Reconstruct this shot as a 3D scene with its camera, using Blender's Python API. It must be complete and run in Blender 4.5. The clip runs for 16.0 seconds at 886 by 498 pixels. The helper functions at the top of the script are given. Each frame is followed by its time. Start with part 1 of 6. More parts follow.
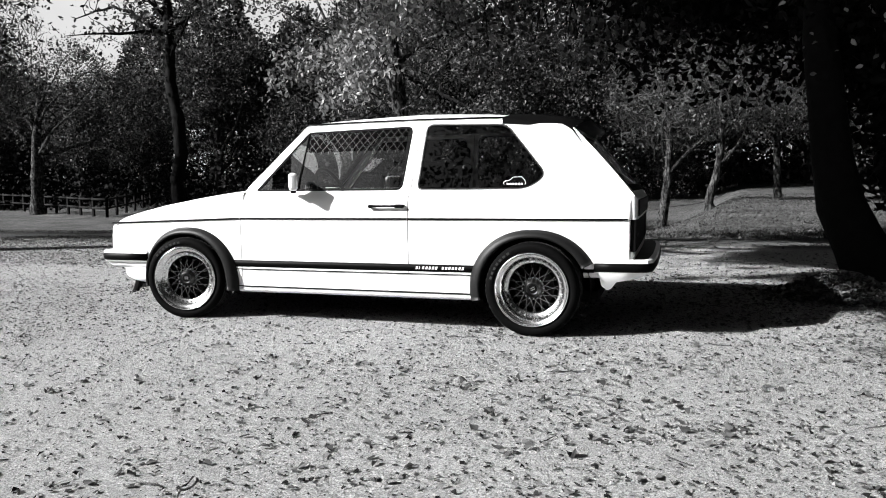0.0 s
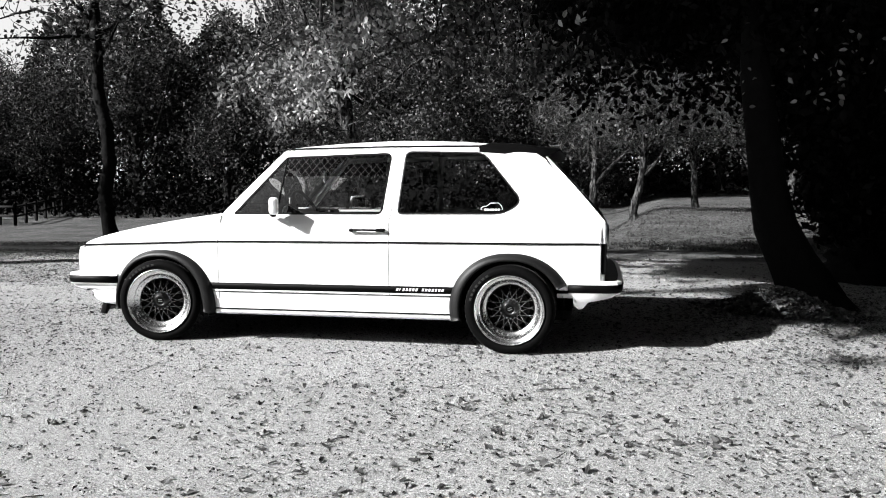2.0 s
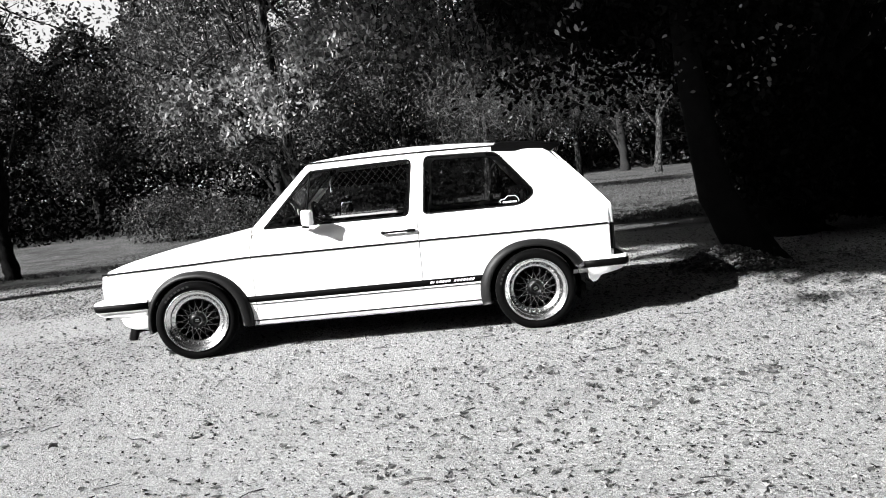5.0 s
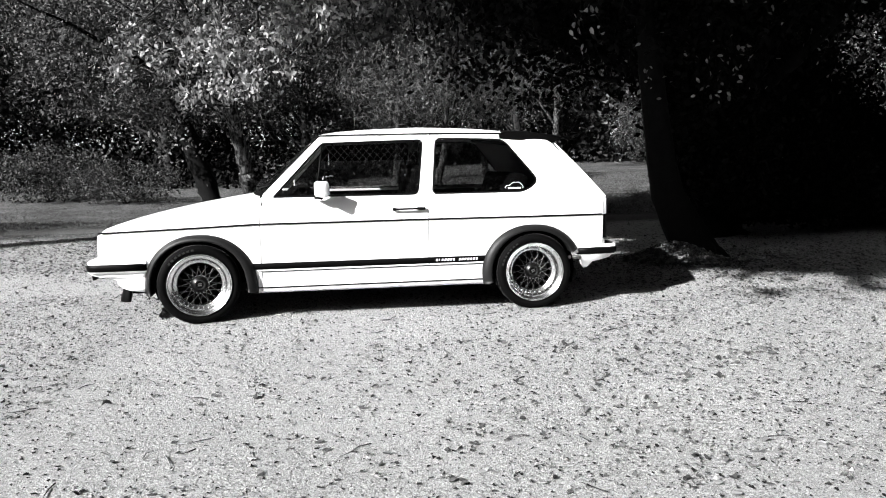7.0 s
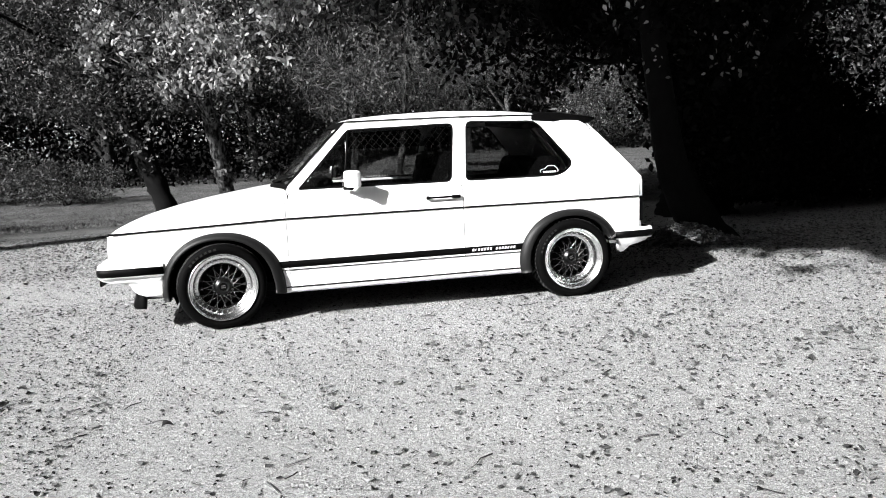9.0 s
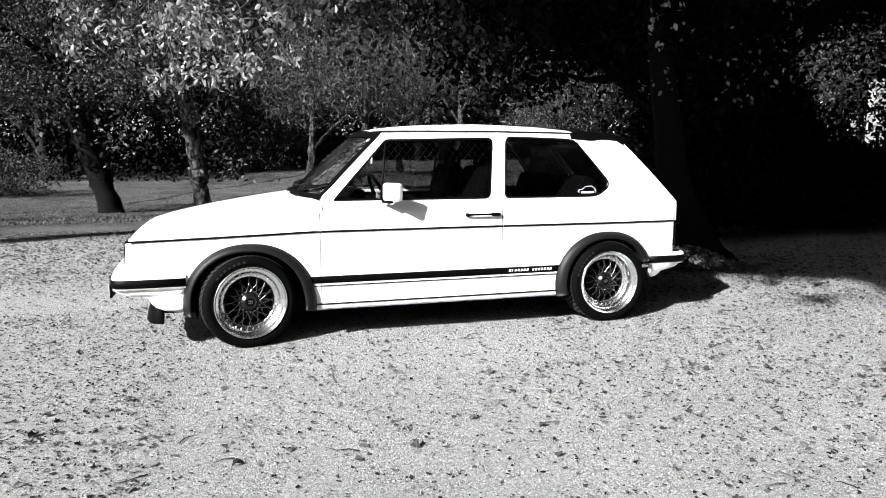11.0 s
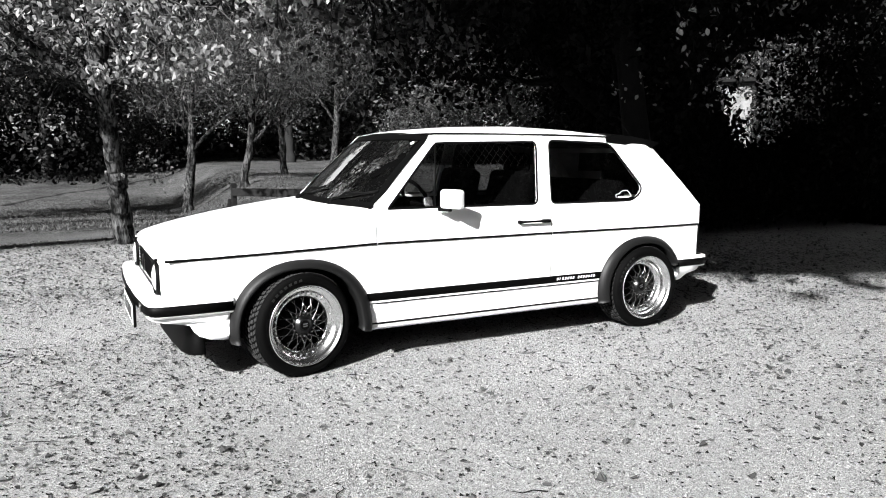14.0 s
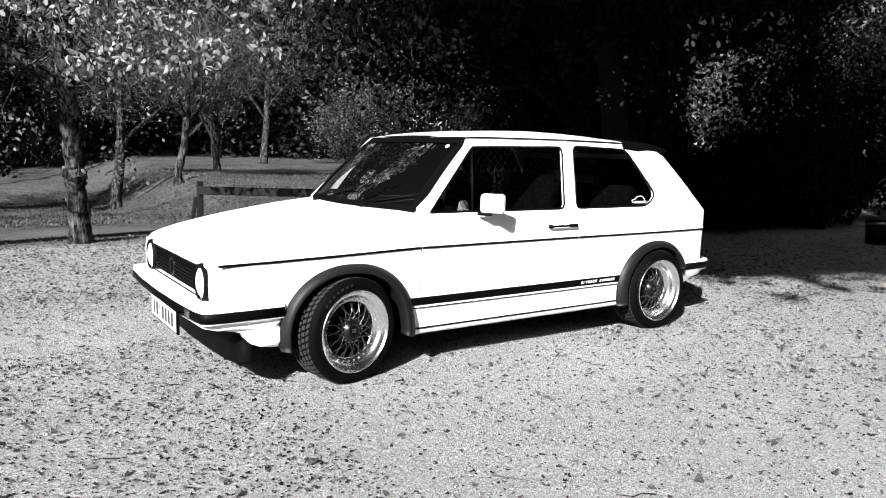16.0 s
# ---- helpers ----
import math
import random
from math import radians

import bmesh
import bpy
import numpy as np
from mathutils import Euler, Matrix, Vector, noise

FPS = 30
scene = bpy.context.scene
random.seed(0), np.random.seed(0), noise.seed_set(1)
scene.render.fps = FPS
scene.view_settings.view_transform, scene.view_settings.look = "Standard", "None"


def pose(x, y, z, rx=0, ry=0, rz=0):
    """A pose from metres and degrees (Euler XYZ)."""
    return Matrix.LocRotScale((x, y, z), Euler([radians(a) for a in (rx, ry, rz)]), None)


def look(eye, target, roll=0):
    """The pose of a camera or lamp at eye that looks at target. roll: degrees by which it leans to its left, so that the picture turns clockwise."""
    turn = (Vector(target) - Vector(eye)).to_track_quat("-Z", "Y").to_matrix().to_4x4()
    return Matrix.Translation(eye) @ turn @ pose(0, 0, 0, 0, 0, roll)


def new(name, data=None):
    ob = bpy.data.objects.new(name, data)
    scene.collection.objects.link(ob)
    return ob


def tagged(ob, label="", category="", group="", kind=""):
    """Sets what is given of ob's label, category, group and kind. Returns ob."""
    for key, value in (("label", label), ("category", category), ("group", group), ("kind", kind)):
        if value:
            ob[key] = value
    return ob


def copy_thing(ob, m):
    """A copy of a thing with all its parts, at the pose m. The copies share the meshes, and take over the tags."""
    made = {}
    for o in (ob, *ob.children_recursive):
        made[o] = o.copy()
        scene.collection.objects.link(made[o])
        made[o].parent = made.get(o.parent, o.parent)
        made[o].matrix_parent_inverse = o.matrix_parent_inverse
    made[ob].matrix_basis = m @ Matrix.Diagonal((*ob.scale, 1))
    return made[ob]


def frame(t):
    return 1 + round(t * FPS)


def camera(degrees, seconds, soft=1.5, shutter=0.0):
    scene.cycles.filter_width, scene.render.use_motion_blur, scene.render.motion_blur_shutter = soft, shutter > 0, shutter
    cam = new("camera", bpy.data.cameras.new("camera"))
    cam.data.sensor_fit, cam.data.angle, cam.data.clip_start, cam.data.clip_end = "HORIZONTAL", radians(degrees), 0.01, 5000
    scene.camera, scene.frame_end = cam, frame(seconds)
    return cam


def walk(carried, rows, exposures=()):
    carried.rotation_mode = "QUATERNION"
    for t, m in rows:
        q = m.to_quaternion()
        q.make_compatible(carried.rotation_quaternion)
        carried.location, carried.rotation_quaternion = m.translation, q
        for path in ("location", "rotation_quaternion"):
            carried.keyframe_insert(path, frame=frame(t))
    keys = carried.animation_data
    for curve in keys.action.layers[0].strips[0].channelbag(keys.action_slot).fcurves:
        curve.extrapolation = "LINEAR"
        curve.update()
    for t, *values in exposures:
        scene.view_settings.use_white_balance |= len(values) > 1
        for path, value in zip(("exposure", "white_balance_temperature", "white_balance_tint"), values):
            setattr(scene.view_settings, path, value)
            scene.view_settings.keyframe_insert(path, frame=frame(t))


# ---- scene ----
cam = camera(63.7, 16.0, soft=1.0)
PATH = [
    (0, (3.189, -4.916, 0.888), (2.573, -3.022, 0.712), -0.7),
    (0.5, (3.063, -4.978, 0.922), (2.541, -3.056, 0.741), -1.0),
    (1, (3.001, -5.028, 0.932), (2.508, -3.098, 0.758), -0.9),
    (1.5, (2.949, -5.081, 0.972), (2.506, -3.141, 0.763), -0.4),
    (2, (2.897, -5.178, 1.007), (2.488, -3.227, 0.848), -0.4),
    (2.5, (2.843, -5.313, 0.995), (2.504, -3.348, 0.841), -1.7),
    (3, (2.758, -5.418, 1.013), (2.421, -3.456, 0.826), -0.9),
    (3.5, (2.629, -5.506, 1.067), (2.335, -3.537, 0.875), -0.4),
    (4, (2.449, -5.564, 1.063), (2.233, -3.582, 0.911), -4.0),
    (6.5, (1.254, -5.976, 1.15), (1.403, -4.0, 0.886), -1.3),
    (7, (1.063, -5.93, 1.134), (1.316, -3.963, 0.878), -1.1),
    (7.5, (0.834, -5.872, 1.162), (1.134, -3.922, 0.831), -4.9),
    (8, (0.729, -5.807, 1.182), (1.074, -3.859, 0.887), -2.4),
    (8.5, (0.619, -5.681, 1.168), (0.97, -3.731, 0.901), -1.5),
    (9, (0.477, -5.554, 1.117), (0.878, -3.616, 0.829), -2.7),
    (11.5, (-0.277, -5.025, 1.181), (0.354, -3.145, 0.922), 0.3),
    (12, (-0.448, -4.854, 1.157), (0.233, -2.989, 0.913), -0.1),
    (12.5, (-0.581, -4.728, 1.197), (0.1, -2.871, 0.903), 0.3),
    (13, (-0.729, -4.636, 1.216), (0.019, -2.795, 0.985), 2.4),
    (13.5, (-0.931, -4.538, 1.207), (-0.1, -2.731, 0.991), 1.8),
    (14, (-1.101, -4.437, 1.19), (-0.169, -2.688, 0.922), 0.2),
    (14.5, (-1.209, -4.371, 1.165), (-0.227, -2.646, 0.915), 1.6),
    (15, (-1.346, -4.273, 1.162), (-0.287, -2.595, 0.91), 0.8),
    (15.5, (-1.526, -4.144, 1.186), (-0.42, -2.504, 0.89), -1.6),
    (16, (-1.679, -4.071, 1.209), (-0.558, -2.436, 0.941), 1.3),
]
walk(cam, [(t, look(eye, target, roll)) for t, eye, target, roll in PATH], [(0, 1.5), (1.5, 1.62), (3.5, 1.74), (7, 1.78), (9, 1.74), (13, 1.68), (16, 1.66)])


# ---------------------------------------------------------------- light
SUN_DIR = Vector((1.35, 0.90, -1.0)).normalized()      # way the sunlight travels
world = bpy.data.worlds.new("sky")
scene.world = world
world.use_nodes = True
wn, wl = world.node_tree.nodes, world.node_tree.links
sky = wn.new("ShaderNodeTexSky")
sky.sky_type, sky.sun_disc = "NISHITA", False
sky.dust_density = 9.0
sky.sun_elevation = math.asin(-SUN_DIR.z)
sky.sun_rotation = math.atan2(-SUN_DIR.x, -SUN_DIR.y)
split = wn.new("ShaderNodeSeparateColor")              # black-and-white film behind a red filter
wl.new(sky.outputs[0], split.inputs[0])
wl.new(split.outputs[0], wn["Background"].inputs[0])
wn["Background"].inputs[1].default_value = 0.0035
# hazy brightness of the sky round the sun
way, along, power, aureole, whole = (wn.new("ShaderNode" + k) for k in ("TexCoord", "VectorMath", "Math", "Background", "AddShader"))
along.operation, along.inputs[1].default_value = "DOT_PRODUCT", tuple(-SUN_DIR)
power.operation, power.use_clamp, power.inputs[1].default_value = "POWER", True, 40.0
clip = wn.new("ShaderNodeMath")
clip.operation, clip.inputs[1].default_value = "MAXIMUM", 0.0
aureole.inputs[1].default_value = 1.6
for a, b in ((way.outputs["Generated"], along.inputs[0]), (along.outputs["Value"], clip.inputs[0]), (clip.outputs[0], power.inputs[0]), (power.outputs[0], aureole.inputs[0]),
             (wn["Background"].outputs[0], whole.inputs[0]), (aureole.outputs[0], whole.inputs[1]), (whole.outputs[0], wn["World Output"].inputs[0])):
    wl.new(a, b)
sun = new("sun", bpy.data.lights.new("sun", "SUN"))
sun.data.energy, sun.data.angle, sun.data.color = 4.9, radians(0.5), (1.0, 1.0, 1.0)
sun.rotation_euler = SUN_DIR.to_track_quat("-Z", "Y").to_euler()


# ---------------------------------------------------------------- materials (a black-and-white film: greys only)
def material(name, value, rough=0.6, metal=0.0, grain=0.0, scale=40.0, bump=0.0, stain=0.0, stain_scale=3.0, island=0.0, each=0.0,
             spec=0.5, coat=0.0, through_light=0.0, skew=0.0):
    m = bpy.data.materials.new(name)
    m.use_nodes = True
    n, l = m.node_tree.nodes, m.node_tree.links
    b = n["Principled BSDF"]
    b.inputs["Base Color"].default_value = (value, value, value, 1)
    b.inputs["Roughness"].default_value, b.inputs["Metallic"].default_value = rough, metal
    b.inputs["Specular IOR Level"].default_value, b.inputs["Coat Weight"].default_value = spec, coat
    tc = n.new("ShaderNodeTexCoord")
    socket = None

    def scaled(socket, driver, amount):
        r = n.new("ShaderNodeMapRange")
        r.inputs["To Min"].default_value, r.inputs["To Max"].default_value = 1 - amount, 1 + amount
        l.new(driver, r.inputs["Value"])
        k = n.new("ShaderNodeMath")
        k.operation = "MULTIPLY"
        l.new(r.outputs[0], k.inputs[0])
        if socket is None:
            k.inputs[1].default_value = value
        else:
            l.new(socket, k.inputs[1])
        return k.outputs[0]

    if grain:
        t = n.new("ShaderNodeTexNoise")
        t.inputs["Scale"].default_value, t.inputs["Detail"].default_value = scale, 6
        l.new(tc.outputs["Object"], t.inputs["Vector"])
        socket = scaled(socket, t.outputs[0], grain * 2)
        if bump:
            u = n.new("ShaderNodeBump")
            u.inputs["Strength"].default_value, u.inputs["Distance"].default_value = bump, 0.3 / scale
            l.new(t.outputs[0], u.inputs["Height"])
            l.new(u.outputs[0], b.inputs["Normal"])
    if stain:
        t = n.new("ShaderNodeTexNoise")
        t.inputs["Scale"].default_value, t.inputs["Detail"].default_value = stain_scale, 3
        l.new(tc.outputs["Object"], t.inputs["Vector"])
        socket = scaled(socket, t.outputs[0], stain * 2)
    if island:
        g = n.new("ShaderNodeNewGeometry")
        socket = scaled(socket, g.outputs["Random Per Island"], island)
    if skew:                                            # most pieces dark, a few pale
        g = n.new("ShaderNodeNewGeometry")
        w = n.new("ShaderNodeMath")
        w.operation, w.inputs[1].default_value = "POWER", skew
        l.new(g.outputs["Random Per Island"], w.inputs[0])
        r = n.new("ShaderNodeMapRange")
        r.inputs["To Min"].default_value, r.inputs["To Max"].default_value = 0.25, 0.25 + 0.75 * (skew + 1)
        l.new(w.outputs[0], r.inputs["Value"])
        k = n.new("ShaderNodeMath")
        k.operation, k.inputs[1].default_value = "MULTIPLY", value
        l.new(r.outputs[0], k.inputs[0])
        socket = k.outputs[0]
    if each:
        g = n.new("ShaderNodeObjectInfo")
        socket = scaled(socket, g.outputs["Random"], each)
    if socket is not None:
        c = n.new("ShaderNodeCombineColor")
        for i in range(3):
            l.new(socket, c.inputs[i])
        l.new(c.outputs[0], b.inputs["Base Color"])
    if through_light:
        t = n.new("ShaderNodeBsdfTranslucent")
        if socket is not None:
            l.new(c.outputs[0], t.inputs[0])
        x = n.new("ShaderNodeMixShader")
        x.inputs[0].default_value = through_light
        l.new(b.outputs[0], x.inputs[1])
        l.new(t.outputs[0], x.inputs[2])
        l.new(x.outputs[0], n["Material Output"].inputs[0])
    return m


def glass(name, tint, rough=0.0):
    m = bpy.data.materials.new(name)
    m.use_nodes = True
    n, l = m.node_tree.nodes, m.node_tree.links
    clear, gloss, mix, fres = (n.new("ShaderNodeBsdf" + k) for k in ("Transparent", "Glossy")), None, n.new("ShaderNodeMixShader"), n.new("ShaderNodeFresnel")
    clear, gloss = clear
    clear.inputs[0].default_value = (tint, tint, tint, 1)
    gloss.inputs["Roughness"].default_value = rough
    gloss.inputs[0].default_value = (0.9, 0.9, 0.9, 1)
    fres.inputs[0].default_value = 2.4            # both faces of the pane
    for a, b in ((fres.outputs[0], mix.inputs[0]), (clear.outputs[0], mix.inputs[1]), (gloss.outputs[0], mix.inputs[2]), (mix.outputs[0], n["Material Output"].inputs[0])):
        l.new(a, b)
    return m


WHITE = material("white_paint", 0.82, 0.30, grain=0.015, scale=14, stain=0.02, coat=0.3)
BLACK = material("black_plastic", 0.0016, 0.5, spec=0.06, grain=0.12, scale=260, bump=0.08)
FLARE = material("flare_plastic", 0.0055, 0.5, spec=0.2, grain=0.10, scale=260, bump=0.06)
STRIPE = material("black_decal", 0.0012, 0.5, spec=0.06)
RUBBER = material("black_rubber", 0.0015, 0.6, spec=0.06)
TYRE = material("tyre_rubber", 0.0012, 0.75, spec=0.05, grain=0.25, scale=70, bump=0.15, stain=0.2)
# paler than the tyre: sunlight on the tread blocks put into the colour
TREAD = material("sunlit_tread", 0.022, 0.85, spec=0.2, grain=0.4, scale=50)
LETTER = material("tyre_lettering", 0.0055, 0.6, grain=0.2, scale=90)
ALLOY = material("polished_alloy", 0.78, 0.24, metal=1.0, grain=0.06, scale=90)
HUBCAP = material("hub_cap", 0.07, 0.28, metal=1.0)
SPOKE = material("spoke_alloy", 0.13, 0.26, metal=0.95, grain=0.1, scale=120)
STEEL = material("dull_steel", 0.25, 0.4, metal=1.0)
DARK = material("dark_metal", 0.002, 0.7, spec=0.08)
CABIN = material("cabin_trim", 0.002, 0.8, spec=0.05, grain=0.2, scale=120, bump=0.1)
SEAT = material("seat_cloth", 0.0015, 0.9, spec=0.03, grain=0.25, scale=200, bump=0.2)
LAMP = material("headlamp_lens", 0.75, 0.15, grain=0.15, scale=45, coat=0.5)
PLATE = material("plate_white", 0.75, 0.4)
RENDER = material("pale_wall_render", 0.15, 0.8, grain=0.2, scale=6, stain=0.4, stain_scale=1.5, bump=0.2)
INK = material("plate_ink", 0.02, 0.5)
STICKER = material("white_sticker", 0.8, 0.5)
PANE = glass("window_pane", 0.62)
SCREEN = glass("windscreen_pane", 0.75)
# near black; on the great tree's trunk and stems it holds their shade
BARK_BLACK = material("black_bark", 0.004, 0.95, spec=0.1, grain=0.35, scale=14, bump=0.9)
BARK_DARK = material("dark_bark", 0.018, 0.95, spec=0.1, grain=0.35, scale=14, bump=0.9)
TWIG = material("twig", 0.045, 0.9, skew=1.5, spec=0.1)
LEAF = material("autumn_leaf", 0.065, 0.5, skew=1.8, through_light=0.25, spec=0.3)
# paler copy of the autumn leaf, with sunlight put into its colour
LEAF_SUN = material("sunlit_leaf", 0.17, 0.45, skew=1.0, through_light=0.3, spec=0.4)
LEAF_DIM = material("green_leaf", 0.048, 0.6, skew=2.4, through_light=0.2, spec=0.15)
LEAF_DARK = material("dark_leaf", 0.033, 0.7, skew=3.0, through_light=0.1, spec=0.1)
# near-black: the shade under the great tree and woods is put into its colour
LEAF_SHADE = material("shaded_leaf", 0.0016, 0.7, skew=3.0, spec=0.08)
CRUMB = material("leaf_crumb", 0.022, 0.8, skew=2.5, spec=0.1)
LITTER = material("fallen_leaf", 0.085, 0.8, skew=1.6, spec=0.2)
PEBBLE = material("pebble", 0.20, 0.9, island=0.5, spec=0.1)
GRASS = material("meadow_grass", 0.06, 0.8, skew=1.2, spec=0.1)
SEAM = material("panel_seam", 0.06, 0.8)
TIMBER = material("weathered_timber", 0.012, 0.9, spec=0.08, grain=0.3, scale=25, bump=0.5, each=0.2)


def ground_material():
    """Gravel lot, litter strip, worn path and meadow on one sheet, with ragged borders."""
    m = bpy.data.materials.new("ground")
    m.use_nodes = True
    n, l = m.node_tree.nodes, m.node_tree.links
    b = n["Principled BSDF"]
    b.inputs["Roughness"].default_value, b.inputs["Specular IOR Level"].default_value = 0.95, 0.1
    tc = n.new("ShaderNodeTexCoord")

    def tex(scale, detail=5, rough=0.6):
        t = n.new("ShaderNodeTexNoise")
        t.inputs["Scale"].default_value, t.inputs["Detail"].default_value, t.inputs["Roughness"].default_value = scale, detail, rough
        l.new(tc.outputs["Object"], t.inputs["Vector"])
        return t.outputs[0]

    def calc(op, a, b_, c=None):
        k = n.new("ShaderNodeMath")
        k.operation = op
        for i, v in enumerate((a, b_) if c is None else (a, b_, c)):
            if isinstance(v, (int, float)):
                k.inputs[i].default_value = v
            else:
                l.new(v, k.inputs[i])
        return k.outputs[0]

    def ramp(v, lo, hi, a, b_):
        r = n.new("ShaderNodeMapRange")
        for i, x in enumerate((lo, hi, a, b_)):
            r.inputs[i + 1].default_value = x
        l.new(v, r.inputs[0])
        return r.outputs[0]

    xyz = n.new("ShaderNodeSeparateXYZ")
    l.new(tc.outputs["Object"], xyz.inputs[0])
    wob = calc("MULTIPLY_ADD", tex(0.7, 4), 1.2, -0.6)
    y = calc("ADD", xyz.outputs[1], wob)
    grit, fine, blotch = tex(50, 9, 0.8), tex(150, 6, 0.75), tex(0.9, 4)
    gravel = calc("MULTIPLY", calc("MULTIPLY", ramp(grit, 0.36, 0.64, 0.24, 0.49), ramp(fine, 0.40, 0.60, 0.48, 1.52)), ramp(blotch, 0.3, 0.7, 0.9, 1.08))
    tuft, patch = tex(11, 9, 0.8), tex(0.6, 6, 0.7)
    meadow = calc("MULTIPLY", ramp(tuft, 0.40, 0.62, 0.006, 0.135), ramp(patch, 0.35, 0.65, 0.55, 1.4))
    path = calc("MULTIPLY", ramp(tex(40, 7, 0.7), 0.35, 0.65, 0.05, 0.15), ramp(blotch, 0.3, 0.7, 0.8, 1.15))

    def blend(f, a, b_):
        x = n.new("ShaderNodeMix")
        l.new(f, x.inputs[0]), l.new(a, x.inputs[2]), l.new(b_, x.inputs[3])
        return x.outputs[0]

    col = blend(ramp(y, 5.3, 5.9, 0, 1), gravel, path)
    # a worn rut with a dark turf edge, slanting over the meadow
    rut = calc("ABSOLUTE", calc("ADD", calc("MULTIPLY_ADD", xyz.outputs[0], -1.55, calc("ADD", xyz.outputs[1], -37.0)), calc("MULTIPLY_ADD", tex(0.9, 4), 2.4, -1.2)), 0.0)
    meadow = calc("MULTIPLY", meadow, ramp(rut, 0.10, 0.42, 0.12, 1.0))
    col = blend(ramp(y, 7.6, 8.4, 0, 1), col, meadow)
    c = n.new("ShaderNodeCombineColor")
    for i in range(3):
        l.new(col, c.inputs[i])
    l.new(c.outputs[0], b.inputs["Base Color"])
    u = n.new("ShaderNodeBump")
    u.inputs["Strength"].default_value, u.inputs["Distance"].default_value = 1.0, 0.016
    l.new(calc("ADD", calc("ADD", grit, fine), calc("MULTIPLY_ADD", tex(9, 5), 1.8, calc("MULTIPLY", tex(24, 4, 0.5), 1.3))), u.inputs["Height"])
    l.new(u.outputs[0], b.inputs["Normal"])
    return m


GROUND = ground_material()


def bark_material(name, dark, pale, scale=26.0, low=0.40, high=0.62):
    """Bark in upright plates: pale ridges, dark furrows, larger blotches."""
    m = bpy.data.materials.new(name)
    m.use_nodes = True
    n, l = m.node_tree.nodes, m.node_tree.links
    b = n["Principled BSDF"]
    b.inputs["Roughness"].default_value, b.inputs["Specular IOR Level"].default_value = 0.95, 0.08
    tc, mp = n.new("ShaderNodeTexCoord"), n.new("ShaderNodeMapping")
    mp.inputs["Scale"].default_value = (1.0, 1.0, 0.28)
    l.new(tc.outputs["Object"], mp.inputs["Vector"])
    ridge, blotch = n.new("ShaderNodeTexNoise"), n.new("ShaderNodeTexNoise")
    ridge.inputs["Scale"].default_value, ridge.inputs["Detail"].default_value, ridge.inputs["Distortion"].default_value = scale, 7, 0.6
    blotch.inputs["Scale"].default_value, blotch.inputs["Detail"].default_value = scale * 0.28, 4
    l.new(mp.outputs[0], ridge.inputs["Vector"]), l.new(tc.outputs["Object"], blotch.inputs["Vector"])
    r1, r2, k, c, u = n.new("ShaderNodeMapRange"), n.new("ShaderNodeMapRange"), n.new("ShaderNodeMath"), n.new("ShaderNodeCombineColor"), n.new("ShaderNodeBump")
    for r, vals in ((r1, (low, high, dark, pale)), (r2, (0.38, 0.60, 0.25, 1.35))):
        for i, v in enumerate(vals):
            r.inputs[i + 1].default_value = v
    k.operation = "MULTIPLY"
    u.inputs["Strength"].default_value, u.inputs["Distance"].default_value = 1.0, 0.03
    for a, d in ((ridge.outputs[0], r1.inputs[0]), (blotch.outputs[0], r2.inputs[0]), (r1.outputs[0], k.inputs[0]), (r2.outputs[0], k.inputs[1]), (ridge.outputs[0], u.inputs["Height"]), (u.outputs[0], b.inputs["Normal"])):
        l.new(a, d)
    for i in range(3):
        l.new(k.outputs[0], c.inputs[i])
    l.new(c.outputs[0], b.inputs["Base Color"])
    return m


BARK_ROUGH = bark_material("flaking_bark", 0.004, 0.085)
BARK = bark_material("furrowed_bark", 0.006, 0.075, 20.0)


# ---------------------------------------------------------------- builders
def link_mesh(name, verts, faces, mat, parent=None, label="", smooth=True):
    """ONE mesh object from points and faces; a child of parent where one is given."""
    me = bpy.data.meshes.new(name)
    me.from_pydata([tuple(v) for v in verts], [], [tuple(f) for f in faces])
    me.materials.append(mat)
    if smooth:
        me.polygons.foreach_set("use_smooth", [True] * len(me.polygons))
    ob = new(name, me)
    ob.parent = parent
    return tagged(ob, label)


def part(name, bm, mat, parent, label="", smooth=False):
    me = bpy.data.meshes.new(name)
    bm.to_mesh(me)
    bm.free()
    me.materials.append(mat)
    if smooth:
        me.polygons.foreach_set("use_smooth", [True] * len(me.polygons))
    ob = new(name, me)
    ob.parent = parent
    return tagged(ob, label)


def thing(name, place, label, category, group="", kind=""):
    ob = new(name)
    ob.empty_display_size = 0.2
    ob.location = place
    return tagged(ob, label, category, group, kind)


def box_bm(size, at=(0, 0, 0), bevel=0.0, turn=None, segments=2):
    bm = bmesh.new()
    bmesh.ops.create_cube(bm, size=1)
    bmesh.ops.scale(bm, vec=size, verts=bm.verts)
    if bevel:
        bmesh.ops.bevel(bm, geom=list(bm.edges), offset=bevel, segments=segments, affect="EDGES", profile=0.5)
    if turn is not None:
        bmesh.ops.transform(bm, matrix=turn, verts=bm.verts)
    bmesh.ops.translate(bm, vec=at, verts=bm.verts)
    return bm


